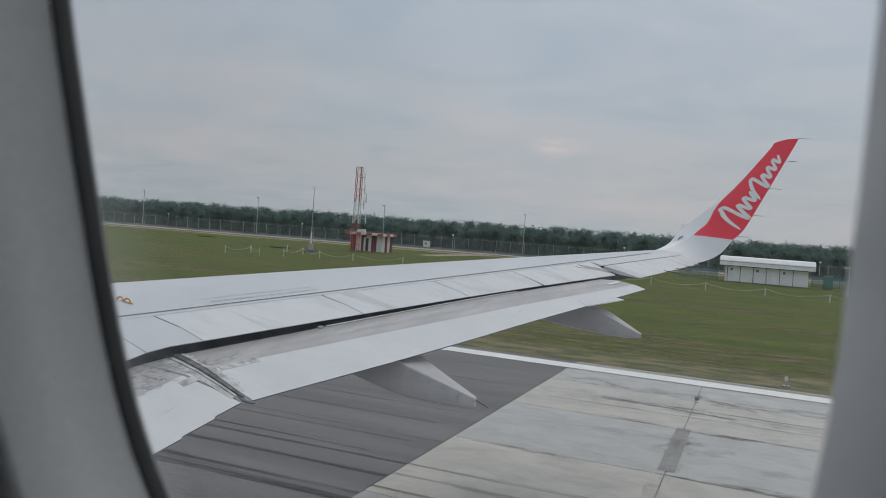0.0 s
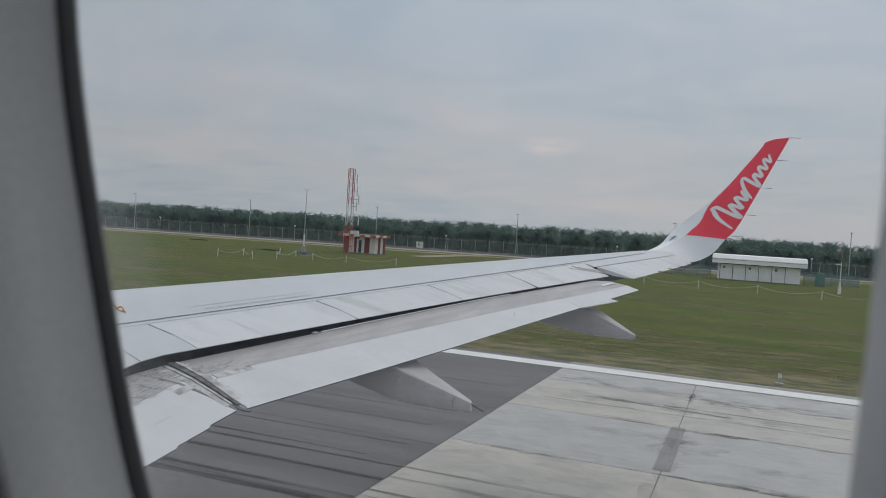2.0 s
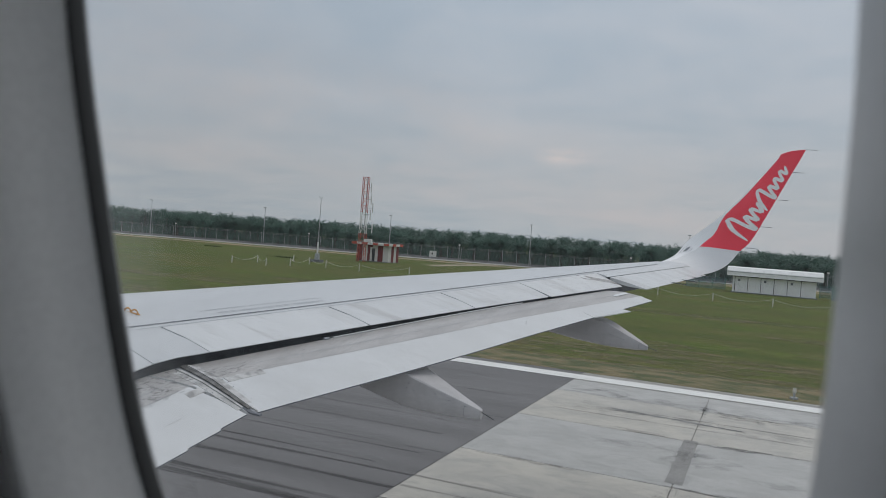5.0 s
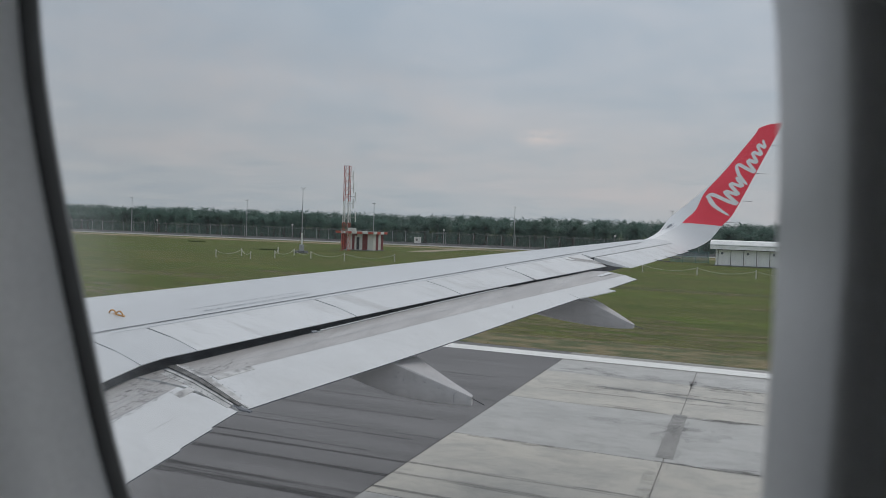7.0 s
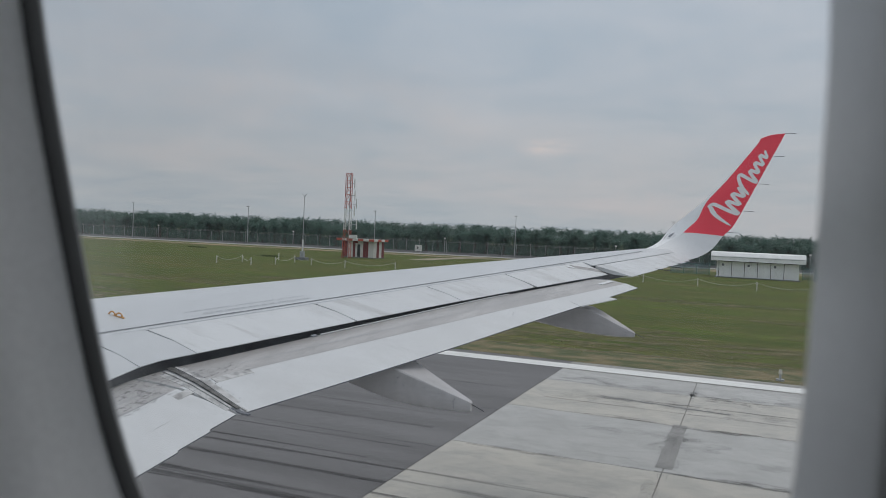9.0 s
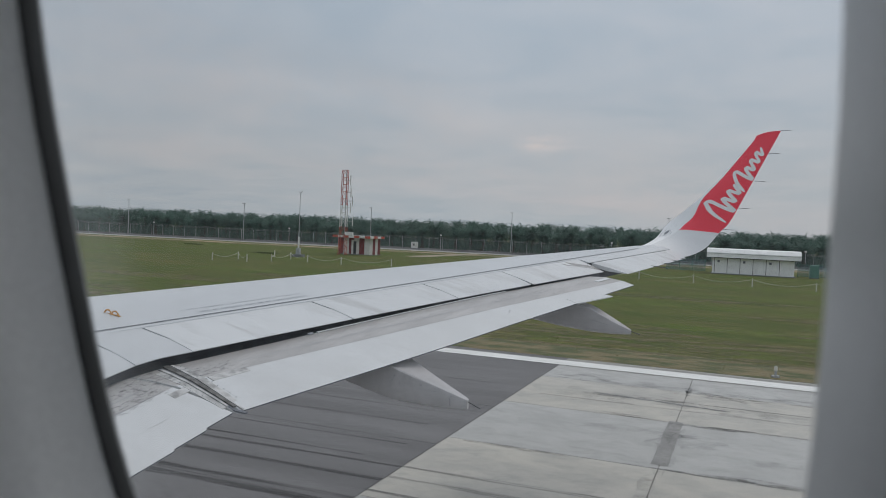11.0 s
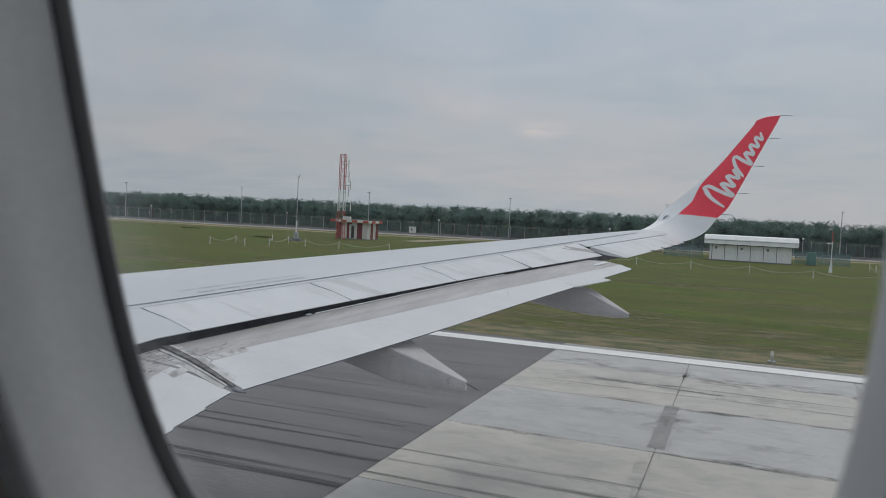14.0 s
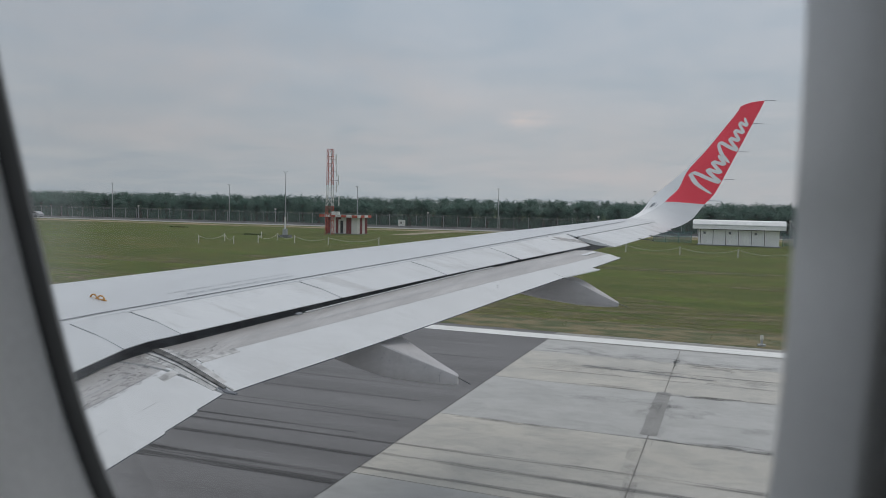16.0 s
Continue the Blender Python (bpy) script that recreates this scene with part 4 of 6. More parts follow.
ROOT_FAIRING = [(-5.4, 2.34, 2.42, 0.04), (-4.8, 2.22, 2.5, 0.13), (-4.0, 2.10, 2.5, 0.16), (-3.3, 2.02, 2.44, 0.15), (-2.8, 2.03, 2.2, 0.10), (-2.6, 2.05, 2.14, 0.07)]
f1 = fairing(6.72, MID_FAIRING, "pale grey canoe-shaped flap track fairing")
f2 = fairing(10.62, TIP_FAIRING, "pale grey canoe-shaped flap track fairing")
fairing(2.6, ROOT_FAIRING, "pale grey canoe-shaped flap track fairing")
MID_STUDS = [(-3.05, 2.845), (-3.07, 2.80), (-3.00, 2.775), (-2.80, 2.765), (-2.67, 2.715), (-2.52, 2.675), (-2.535, 2.65), (-2.53, 2.622), (-2.53, 2.595)]
TIP_STUDS = [(-1.90 + 0.045 * k, 3.10 - 0.012 * k) for k in range(5)] + [(-1.52, 2.99), (-1.525, 2.96)]
for par, y, rows, studs in ((f1, 6.72, MID_FAIRING, MID_STUDS), (f2, 10.62, TIP_FAIRING, TIP_STUDS)):
    for xx, zz in studs:
        w = flank(rows, xx, zz)
        bm = bmesh.new()
        add_tube(bm, [(xx, y - w + 0.02, zz), (xx, y - w - 0.004, zz)], 0.006, 6)
        part("fastener", bm, M_LINE, par)
part("static_discharger", tube([(-2.39, 6.72, 2.635), (-2.25, 6.73, 2.575)], 0.006, 5), M_ROD, f1, "thin black discharger rod")
part("static_discharger", tube([(-1.43, 10.62, 2.975), (-1.28, 10.63, 2.93)], 0.006, 5), M_ROD, f2, "thin black discharger rod")

# ---- winglet ----
LE = [(-1.98, 14.75, 4.085), (-1.84, 15.0, 4.135), (-1.66, 15.32, 4.27), (-1.56, 15.53, 4.43), (-1.47, 15.64, 4.57), (-1.28, 15.75, 4.757), (-0.89, 15.86, 5.12), (-0.555, 15.96, 5.491), (-0.24, 16.07, 5.91), (0.045, 16.18, 6.30), (0.10, 16.20, 6.40), (0.30, 16.21, 6.475)]
TE = [(-1.15, 14.88, 3.93), (-0.98, 15.2, 3.972), (-0.83, 15.45, 4.05), (-0.70, 15.62, 4.15), (-0.60, 15.74, 4.28), (-0.499, 15.85, 4.435), (-0.313, 15.92, 4.656), (-0.10, 15.99, 5.10), (0.11, 16.06, 5.56), (0.32, 16.14, 6.02), (0.45, 16.19, 6.30), (0.537, 16.22, 6.504)]
EDGE = [0.14, 0.14, 0.17, 0.28, 0.30, 0.29, 0.08, 0.05, 0.04, 0.025, 0.0, 0.0]


def refined(points, k):
    """Catmull-Rom points, k to a span."""
    out = []
    ps = [Vector(p) for p in points]
    for i in range(len(ps) - 1):
        p0, p1, p2, p3 = ps[max(i - 1, 0)], ps[i], ps[i + 1], ps[min(i + 2, len(ps) - 1)]
        for j in range(k):
            u = j / k
            out.append(0.5 * (2 * p1 + (p2 - p0) * u + (2 * p0 - 5 * p1 + 4 * p2 - p3) * u * u + (3 * p1 - p0 - 3 * p2 + p3) * u ** 3))
    return out + [ps[-1]]


SUB = 4
LE_D, TE_F = refined(LE, 16), refined(TE, SUB)
EDGE_D = [p.x for p in refined([(e, 0, 0) for e in EDGE], 16)]


def front_index(i):
    """Pairs the front edge with the rear edge so that the red's lower border runs nearly level."""
    s = i / SUB
    w = s * 3.2 / 5 if s < 5 else 3.2 + (s - 5) * (11 - 3.2) / 6
    return min(int(round(w * 16)), len(LE_D) - 1)


LE_F = [LE_D[front_index(i)] for i in range(len(TE_F))]
EDGE_F = [EDGE_D[front_index(i)] for i in range(len(TE_F))]


def winglet_sections():
    secs = []
    n = len(LE_F)
    for i, (l, t) in enumerate(zip(LE_F, TE_F)):
        c = t - l
        up = LE_F[min(i + 2, n - 1)] - LE_F[max(i - 2, 0)]
        nrm = c.cross(up).normalized()          # inboard side
        if nrm.y > 0:
            nrm = -nrm
        th = 0.05 * c.length + 0.01
        e = max(EDGE_F[i], 0.02)
        inn = [l + c * f + nrm * th * b for f, b in ((0.0, 0), (e * 0.4, 0.35), (e, 0.6), (0.45, 0.75), (0.75, 0.4), (1.0, 0.06))]
        out = [l + c * f - nrm * th * b for f, b in ((1.0, 0.06), (0.75, 0.3), (0.4, 0.55), (0.1, 0.5), (0.03, 0.25))]
        secs.append(inn + out)
    return secs


wsecs = winglet_sections()


def wslot(i, k):
    if i >= 10 * SUB:
        return 1
    if 5 * SUB <= i and 2 <= k <= 7:
        return 1
    return 2 if k in (0, 1, 9, 10) else 0


M_LEMETAL = mat("leading_edge_metal", (0.84, 0.85, 0.86), 0.4, 0.0, alt=(0.78, 0.79, 0.80), scale=3)
winglet = part("winglet", loft(wsecs, index=wslot), [M_WHITE, M_RED, M_LEMETAL], airliner, "upswept winglet painted red above a white root", smooth=True)


def on_winglet(f, g, lift=0.006):
    """A place on the winglet's inboard face: f across from the front edge, g up from the root of the red (0) to the tip (1)."""
    i = (5 + g * 5.9) * SUB
    a = int(i)
    q = i - a
    def at(s):
        ks = (0.0, None, None, 0.45, 0.75, 1.0)
        e = max(EDGE_F[a], 0.02)
        fr = [0.0, e * 0.4, e, 0.45, 0.75, 1.0]
        for k in range(5):
            if f <= fr[k + 1]:
                return s[k].lerp(s[k + 1], (f - fr[k]) / (fr[k + 1] - fr[k]))
        return s[5]
    p = at(wsecs[a]).lerp(at(wsecs[min(a + 1, len(wsecs) - 1)]), q)
    return p + Vector((0, -lift, 0.001))


def brush(points, w):
    """A brush line of white paint, with rounded ends, through points on the winglet's face."""
    bm = bmesh.new()
    ps = [(p.x, p.y) for p in refined([(f, g, 0) for f, g in points], 8)]
    n = len(ps) - 1
    left, right = [], []
    for i, (f, g) in enumerate(ps):
        f0, g0 = ps[max(i - 1, 0)]
        f1_, g1 = ps[min(i + 1, n)]
        dx, dy = (f1_ - f0) * 0.75, (g1 - g0) * 2.4
        d = math.hypot(dx, dy) or 1
        ww = w * math.sqrt(max(1 - max(0.0, 1 - min(i, n - i) / 3.0) ** 2, 0.05))
        left.append(bm.verts.new(on_winglet(f - dy / d * ww / 0.75, g + dx / d * ww / 2.4, 0.006 + 0.00004 * i)))
        right.append(bm.verts.new(on_winglet(f + dy / d * ww / 0.75, g - dx / d * ww / 2.4, 0.006 + 0.00004 * i)))
    for i in range(n):
        bm.faces.new((left[i], left[i + 1], right[i + 1], right[i]))
    return bm


# white emblem: two plain wavy brush lines across the red field
for turns in (((0.95, 0.155), (0.24, 0.240), (0.97, 0.255), (0.52, 0.300), (0.88, 0.315), (0.50, 0.360), (0.86, 0.375), (0.52, 0.415)),
              ((0.95, 0.395), (0.26, 0.480), (0.97, 0.490), (0.50, 0.535), (0.86, 0.550), (0.48, 0.592), (0.86, 0.606), (0.46, 0.650), (0.84, 0.660), (0.52, 0.695))):
    pts = [(f, g + 0.17 * (1 - g) * (1 - f)) for f, g in turns]
    part("emblem_stroke", brush(pts, 0.023), M_MARK, winglet, "white painted wavy brush line")
for i, f in ((5, 0.35), (6, 0.65), (7, 0.85), (9, 0.1), (11, 0.0)):
    p = Vector(TE[i]).lerp(Vector(TE[min(i + 1, 11)]), f)
    part("static_discharger", tube([p, p + Vector((0.21, 0.02, -0.005))], 0.0045, 5), M_ROD, winglet, "thin black discharger rod")
for y in (13.3, 13.8, 14.3, 14.7):
    p = Vector(wpt(y, o_at(y), z_at(y)))
    part("static_discharger", tube([p + Vector((-0.06, 0, 0.01)), p + Vector((0.22, 0.03, -0.012))], 0.008, 5), M_ROD, airliner, "thin black discharger rod")
q0, q1 = wsecs[int(4.4 * SUB)][1], wsecs[int(4.4 * SUB)][2]
c0 = q0.lerp(q1, 0.10)
ax_u = (wsecs[int(4.4 * SUB) + 2][1] - wsecs[int(4.4 * SUB) - 2][1]).normalized()
ax_v = (q1 - q0).normalized()
nr = ax_u.cross(ax_v).normalized()
nr = -nr if nr.y > 0 else nr
for name_, ru_, rv_, m_, lift_, lab_ in (("lamp_ring", 0.21, 0.085, M_STENCIL, 0.003, "thin dark seam round the lamp"), ("lamp_ring", 0.20, 0.079, M_LEMETAL, 0.006, "white ring round the lamp"), ("lamp_ring", 0.13, 0.050, M_STENCIL, 0.008, "thin dark seam round the lens"), ("lamp_ring", 0.12, 0.045, M_LEMETAL, 0.010, "white ring round the lens"), ("navigation_lamp", 0.085, 0.032, M_LENS, 0.016, "small dark glazed navigation lamp")):
    bm = bmesh.new()
    rim_ = [c0 + ax_u * math.cos(k * math.tau / 20) * ru_ + ax_v * math.sin(k * math.tau / 20) * rv_ for k in range(20)]
    lo_ = [bm.verts.new(p) for p in rim_]
    hi_ = [bm.verts.new(c0 + (p - c0) * 0.85 + nr * lift_) for p in rim_]
    bm.faces.new(hi_)
    for k in range(20):
        bm.faces.new((lo_[k], lo_[(k + 1) % 20], hi_[(k + 1) % 20], hi_[k]))
    bmesh.ops.recalc_face_normals(bm, faces=bm.faces)
    part(name_, bm, m_, winglet, lab_)

# lifting bracket, stencil bars
by, bx0, bx1 = 5.375, -5.585, -5.395
bz = z_top(by, te_x(by) - bx0) + 0.012
hoops = bmesh.new()
for k in (0, 1):
    q0, q1 = bx0 + (bx1 - bx0) * (0.04 + 0.46 * k), bx0 + (bx1 - bx0) * (0.50 + 0.46 * k)
    add_tube(hoops, [(q0 + (q1 - q0) * f, by, bz - 0.008 * k + 0.036 * math.sin(math.pi * f) ** 0.6) for f in frange(0.0, 1.0, 9)], 0.008, 6)
add_tube(hoops, [(bx0 - 0.01, by, bz), (bx1 + 0.012, by, bz - 0.014)], 0.009, 6)
part("lifting_bracket", hoops, M_ORANGE, airliner, "small orange double hoop bracket")
# worn grey patch at the end of the outermost spoiler
bm = bmesh.new()
pa = [(11.62, 1.06), (11.80, 0.96), (11.95, 0.86), (12.14, 0.74)]
va_ = [bm.verts.new(wpt(y, o + 0.12, z_top(y, o + 0.12) + 0.007)) for y, o in pa]
vb_ = [bm.verts.new(wpt(y, o - 0.03, z_top(y, o - 0.03) + 0.007)) for y, o in pa]
for i in range(3):
    bm.faces.new((va_[i], va_[i + 1], vb_[i + 1], vb_[i]))
part("worn_patch", bm, M_STAIN, airliner, "worn grey patch on the spoiler end")
# small dark fastener dots on the inner spoiler
for k in range(16):
    y, q = 6.0 + 0.13 * (k % 8) + rv.uniform(-0.03, 0.03), 0.16 + 0.10 * (k // 8) + rv.uniform(-0.03, 0.03)
    o = o_h(y) - q
    bm = bmesh.new()
    add_tube(bm, [wpt(y, o, z_top(y, o) - 0.002), wpt(y, o, z_top(y, o) + 0.008)], 0.0030, 6)
    part("fastener", bm, M_LETTER, airliner)

rs = random.Random(4)
for row, (ya, yb, oo) in enumerate(((6.0, 7.2, 0.09), (5.9, 7.25, 0.20))):
    y = ya
    while y < yb:
        w = rs.uniform(0.010, 0.018)
        o = o_d(y) + oo
        bm = bmesh.new()
        bm.faces.new([bm.verts.new(wpt(yy, q, z_top(yy, q) + 0.012)) for yy, q in ((y, o), (y + w, o), (y + w, o + 0.034), (y, o + 0.034))])
        part("stencil_bar", bm, M_LETTER, airliner)
        y += w + rs.choice((0.012, 0.016, 0.016, 0.020, 0.045))

# ---- airfield things ----
def mast_tower(x, y, height, base_w, top_w):
    """A four-legged lattice mast in red and white bands, with aerials."""
    tw = thing("lattice_mast", "red and white banded steel lattice mast beside the hut", "mast", at=pose(x, y, 0, 0, 0, 12))
    levels = 12
    def corner(k, f):
        w = base_w + (top_w - base_w) * min(f * 1.7, 1.0)
        return Vector(((-1, 1, 1, -1)[k] * w / 2, (-1, -1, 1, 1)[k] * w / 2, f * height))
    def band(f):
        return M_TRED if f < 0.26 or f >= 0.58 else M_TWHITE
    for k in range(4):
        for i in range(levels):
            f0, f1 = i / levels, (i + 1) / levels
            part("leg", tube([corner(k, f0), corner(k, f1)], 0.042, 5), band(f0), tw)
    for i in range(levels):
        f0, f1 = i / levels, (i + 1) / levels
        bm = bmesh.new()
        for k in range(4):
            add_tube(bm, [corner(k, f0), corner((k + 1) % 4, f1)], 0.028, 4)
            add_tube(bm, [corner(k, f1), corner((k + 1) % 4, f1)], 0.028, 4)
        part("bracing", bm, band(f0), tw)
    part("ladder", tube([(0.1, 0.25, 0), (0.1, 0.25, height)], 0.04, 4), M_STEEL, tw, "grey cable ladder")
    for z, s, L in ((height * 0.64, 1, 0.9), (height * 0.56, 1, 0.6), (height * 0.40, 1, 1.0), (height * 0.88, 1, 0.5), (height * 0.74, 1, 0.6)):
        arm = part("aerial_arm", tube([(0.2 * s, -0.3, z), ((0.5 + L) * s, -0.3, z)], 0.05, 5), M_STEEL, tw)
        part("aerial", tube([((0.45 + L) * s, -0.3, z - 0.7), ((0.45 + L) * s, -0.3, z + 0.7)], 0.09, 6), M_TWHITE, arm, "white rod aerial")
    part("equipment_box", box(0.45, 1.55, -0.6, 0.1, height * 0.235, height * 0.275, 0.04), M_TWHITE, tw, "white equipment box")
    return tw


mast_tower(-54.6, 96.5, 12.4, 1.05, 0.78)


def hut(x, y):
    h = thing("equipment_hut", "low hut striped maroon and white with flat roof", "hut", at=pose(x, y, 0, 0, 0, -3))
    L, D, H = 5.5, 3.2, 2.55
    part("base", box(-L / 2 - 0.1, L / 2 + 0.1, -D / 2 - 0.1, D / 2 + 0.1, -0.05, 0.06), M_BARRIER, h)
    n = 6
    for i in range(n):
        x0, x1 = -L / 2 + L * i / n, -L / 2 + L * (i + 1) / n
        part("wall_panel", box(x0, x1, -D / 2, -D / 2 + 0.15, 0.06, H), M_MAROON if i % 2 == 0 else M_HUTW, h, "maroon wall stripe" if i % 2 == 0 else "white wall stripe")
    for i in range(4):
        y0, y1 = -D / 2 + 0.15 + (D - 0.15) * i / 4, -D / 2 + 0.15 + (D - 0.15) * (i + 1) / 4
        for xs in (-L / 2, L / 2 - 0.15):
            part("wall_panel", box(xs, xs + 0.15, y0, y1, 0.06, H), M_MAROON if i % 2 else M_HUTW, h)
    part("wall_panel", box(-L / 2 + 0.15, L / 2 - 0.15, D / 2 - 0.15, D / 2, 0.06, H), M_MAROON, h)
    roof = part("roof", box(-L / 2 - 0.7, L / 2 + 0.5, -D / 2 - 0.7, D / 2 + 0.4, H + 0.02, H + 0.30, 0.03), M_HUTW, h, "flat roof with a striped edge")
    span = (L + 1.2) / 7
    for i in range(7):
        x0 = -L / 2 - 0.7 + i * span
        part("fascia_panel", box(x0, x0 + span, -D / 2 - 0.73, -D / 2 - 0.69, H - 0.04, H + 0.33), M_TRED if i % 2 == 0 else M_TWHITE, roof, "red fascia stripe" if i % 2 == 0 else "white fascia stripe")
    for i in range(4):
        y0 = -D / 2 - 0.7 + i * 1.05
        part("fascia_panel", box(L / 2 + 0.49, L / 2 + 0.53, y0, y0 + 1.05, H - 0.04, H + 0.33), M_TWHITE if i % 2 == 0 else M_TRED, roof)
    d = part("door", box(-0.45, 0.55, -D / 2 - 0.03, -D / 2 + 0.02, 0.06, 2.2, 0.01), M_HUTW, h, "white door with dark opening")
    part("door_opening", box(-0.08, 0.42, -D / 2 - 0.05, -D / 2 - 0.02, 0.10, 2.0), M_DARK, d)
    return h


hut(-55.3, 103.0)


def service_shed(x, y):
    s = thing("service_shed", "long white shed with a curved white roof", "shed", at=pose(x, y, 0, 0, 0, 0))
    L, D, H = 10.2, 4.0, 2.35
    part("floor_slab", box(-L / 2 - 0.2, L / 2 + 0.2, -D / 2 - 0.2, D / 2 + 0.2, -0.05, 0.08), M_BARRIER, s)
    part("wall", box(-L / 2, L / 2, -D / 2, D / 2, 0.08, H), M_SHEDW, s, "white painted wall")
    for i in range(6):
        x0 = -L / 2 + 0.35 + i * 1.62
        p = part("door", box(x0, x0 + 1.42, -D / 2 - 0.05, -D / 2 + 0.01, 0.12, H - 0.35, 0.01), M_SHEDW, s, "white double door")
        part("door_gap", box(x0 - 0.09, x0 - 0.03, -D / 2 - 0.03, -D / 2 + 0.01, 0.12, H - 0.2), M_DARK, p)
        if i in (0, 2, 4):
            part("door_vent", box(x0 + 0.3, x0 + 0.6, -D / 2 - 0.07, -D / 2 - 0.04, 1.55, 1.85), M_LINE, p, "small dark vent")
    part("eaves_gap", box(-L / 2 + 0.1, L / 2 - 0.1, -D / 2 - 0.02, -D / 2 + 0.05, H - 0.22, H - 0.02), M_DARK, s)
    secs = []
    for xx in (-L / 2 - 0.75, L / 2 + 0.75):
        arc = [(-D / 2 - 0.75, H - 0.12), (-D / 2 - 0.7, H + 0.55), (-D / 2 - 0.2, H + 1.0), (0.0, H + 1.12), (D / 2 + 0.2, H + 1.0), (D / 2 + 0.7, H + 0.55), (D / 2 + 0.75, H - 0.12), (D / 2 + 0.6, H - 0.12), (0, H), (-D / 2 - 0.6, H - 0.12)]
        secs.append([(xx, a, b) for a, b in arc])
    roof = part("roof", loft(secs), M_SHEDW, s, "curved white sheet roof")
    part("gutter", tube([(-L / 2 - 0.75, -D / 2 - 0.74, H + 0.42), (L / 2 + 0.75, -D / 2 - 0.74, H + 0.42)], 0.03, 5), M_STEEL, roof)
    return s


service_shed(1.0, 111.0)
gc = thing("green_cabinet", "green metal cabinet beside the white shed", "cabinet", at=pose(8.6, 110.8, 0))
part("body", box(-0.55, 0.55, -0.4, 0.4, 0.1, 1.75, 0.03), M_GREEN, gc)
part("door", box(-0.48, 0.48, -0.43, -0.39, 0.2, 1.65, 0.01), M_GREEN, gc)
part("plinth", box(-0.6, 0.6, -0.45, 0.45, -0.05, 0.1), M_BARRIER, gc)



def wire_screen(x0, x1, y):
    """A low run of blue coated wire mesh between thin posts."""
    f = thing("wire_screen", "low blue-green wire mesh fence beside the white shed", "fence", "wire screens beside the shed", at=pose(x0, y, 0))
    n = max(2, round((x1 - x0) / 1.6) + 1)
    for px in frange(0.0, x1 - x0, n):
        part("post", tube([(px, 0, -0.05), (px, 0, 1.75)], 0.035, 6), M_GREEN, f)
    for z in (0.1, 0.9, 1.7):
        part("rail", tube([(0, 0, z), (x1 - x0, 0, z)], 0.022, 5), M_GREEN, f)
    bm = bmesh.new()
    bm.faces.new([bm.verts.new(p) for p in ((0, 0.01, 0.1), (x1 - x0, 0.01, 0.1), (x1 - x0, 0.01, 1.7), (0, 0.01, 1.7))])
    part("wire_mesh", bm, M_SCREEN, f, "fine blue-green wire mesh")
    return f


M_SCREEN = mat("blue_wire_mesh", (0.13, 0.24, 0.27), 0.6, alt=(0.10, 0.20, 0.23), scale=3)
sn, sl = M_SCREEN.node_tree.nodes, M_SCREEN.node_tree.links
s_tr, s_mx = sn.new("ShaderNodeBsdfTransparent"), sn.new("ShaderNodeMixShader")
s_mx.inputs[0].default_value = 0.5
sl.new(s_tr.outputs[0], s_mx.inputs[1]); sl.new(sn["Principled BSDF"].outputs[0], s_mx.inputs[2]); sl.new(s_mx.outputs[0], sn["Material Output"].inputs[0])
wire_screen(-10.5, -5.2, 113.6)
wire_screen(6.8, 13.5, 113.6)
fs = thing("flag_sign", "small red and white sign on a thin pole", "sign", at=pose(-13.5, 111.0, 0))
part("pole", tube([(0, 0, -0.05), (0, 0, 3.0)], 0.05, 6), M_TWHITE, fs)
part("board", box(0.08, 0.85, -0.03, 0.03, 2.05, 2.85, 0.01), M_TRED, fs, "red square board")
part("board_stripe", box(0.10, 0.83, -0.045, -0.032, 2.36, 2.54), M_TWHITE, fs, "white stripe on the board")
# slim mast with a small head, beside the lattice mast
wm = thing("sensor_mast", "slim grey sensor mast with a forked head", "mast", at=pose(-54.2, 84.2, 0))
part("pole", tube([(0, 0, 0), (0, 0, 8.3)], 0.085, 7, 0.03), M_STEEL, wm)
part("head", tube([(-0.35, 0, 8.6), (0, 0, 8.25), (0.35, 0, 8.6)], 0.04, 5), M_STEEL, wm)
part("cabinet", box(-0.28, 0.28, -0.2, 0.2, 0.3, 1.1, 0.03), M_STEEL, wm, "grey control box")
part("sleeve", tube([(0, 0, 1.1), (0, 0, 2.6)], 0.11, 7), M_TWHITE, wm)
part("plinth", box(-0.7, 0.7, -0.5, 0.5, -0.05, 0.3), M_BARRIER, wm)
# striped marker post
mk = thing("marker_pole", "thin red and white marker pole on white footing", "pole", at=pose(9.2, 93.0, 0))
for i in range(6):
    part("pole_section", tube([(0, 0, 1.25 + i * 0.55), (0, 0, 1.8 + i * 0.55)], 0.05, 6), M_TWHITE if i < 4 else M_TRED, mk)
part("footing", tube([(0, 0, -0.03), (0, 0, 1.25)], 0.2, 8, 0.09), M_TWHITE, mk, "white conical footing")
part("cross_arm", box(-0.55, 0.05, -0.04, 0.04, 3.15, 3.3, 0.01), M_TWHITE, mk)


# low rope barriers
def rope_fence(points, group):
    rf = thing("rope_barrier", "low white posts linked by sagging white rope", "barrier", group)
    tops = []
    for x, y in points:
        part("post", tube([(x, y, -0.04), (x, y, 0.82)], 0.055, 6), M_ROPE, rf)
        tops.append(Vector((x, y, 0.72)))
    for a, b in zip(tops, tops[1:]):
        part("rope", tube([a.lerp(b, f) - Vector((0, 0, 0.42 * 4 * f * (1 - f))) for f in frange(0, 1, 9)], 0.020, 4), M_ROPE, rf)
    return rf


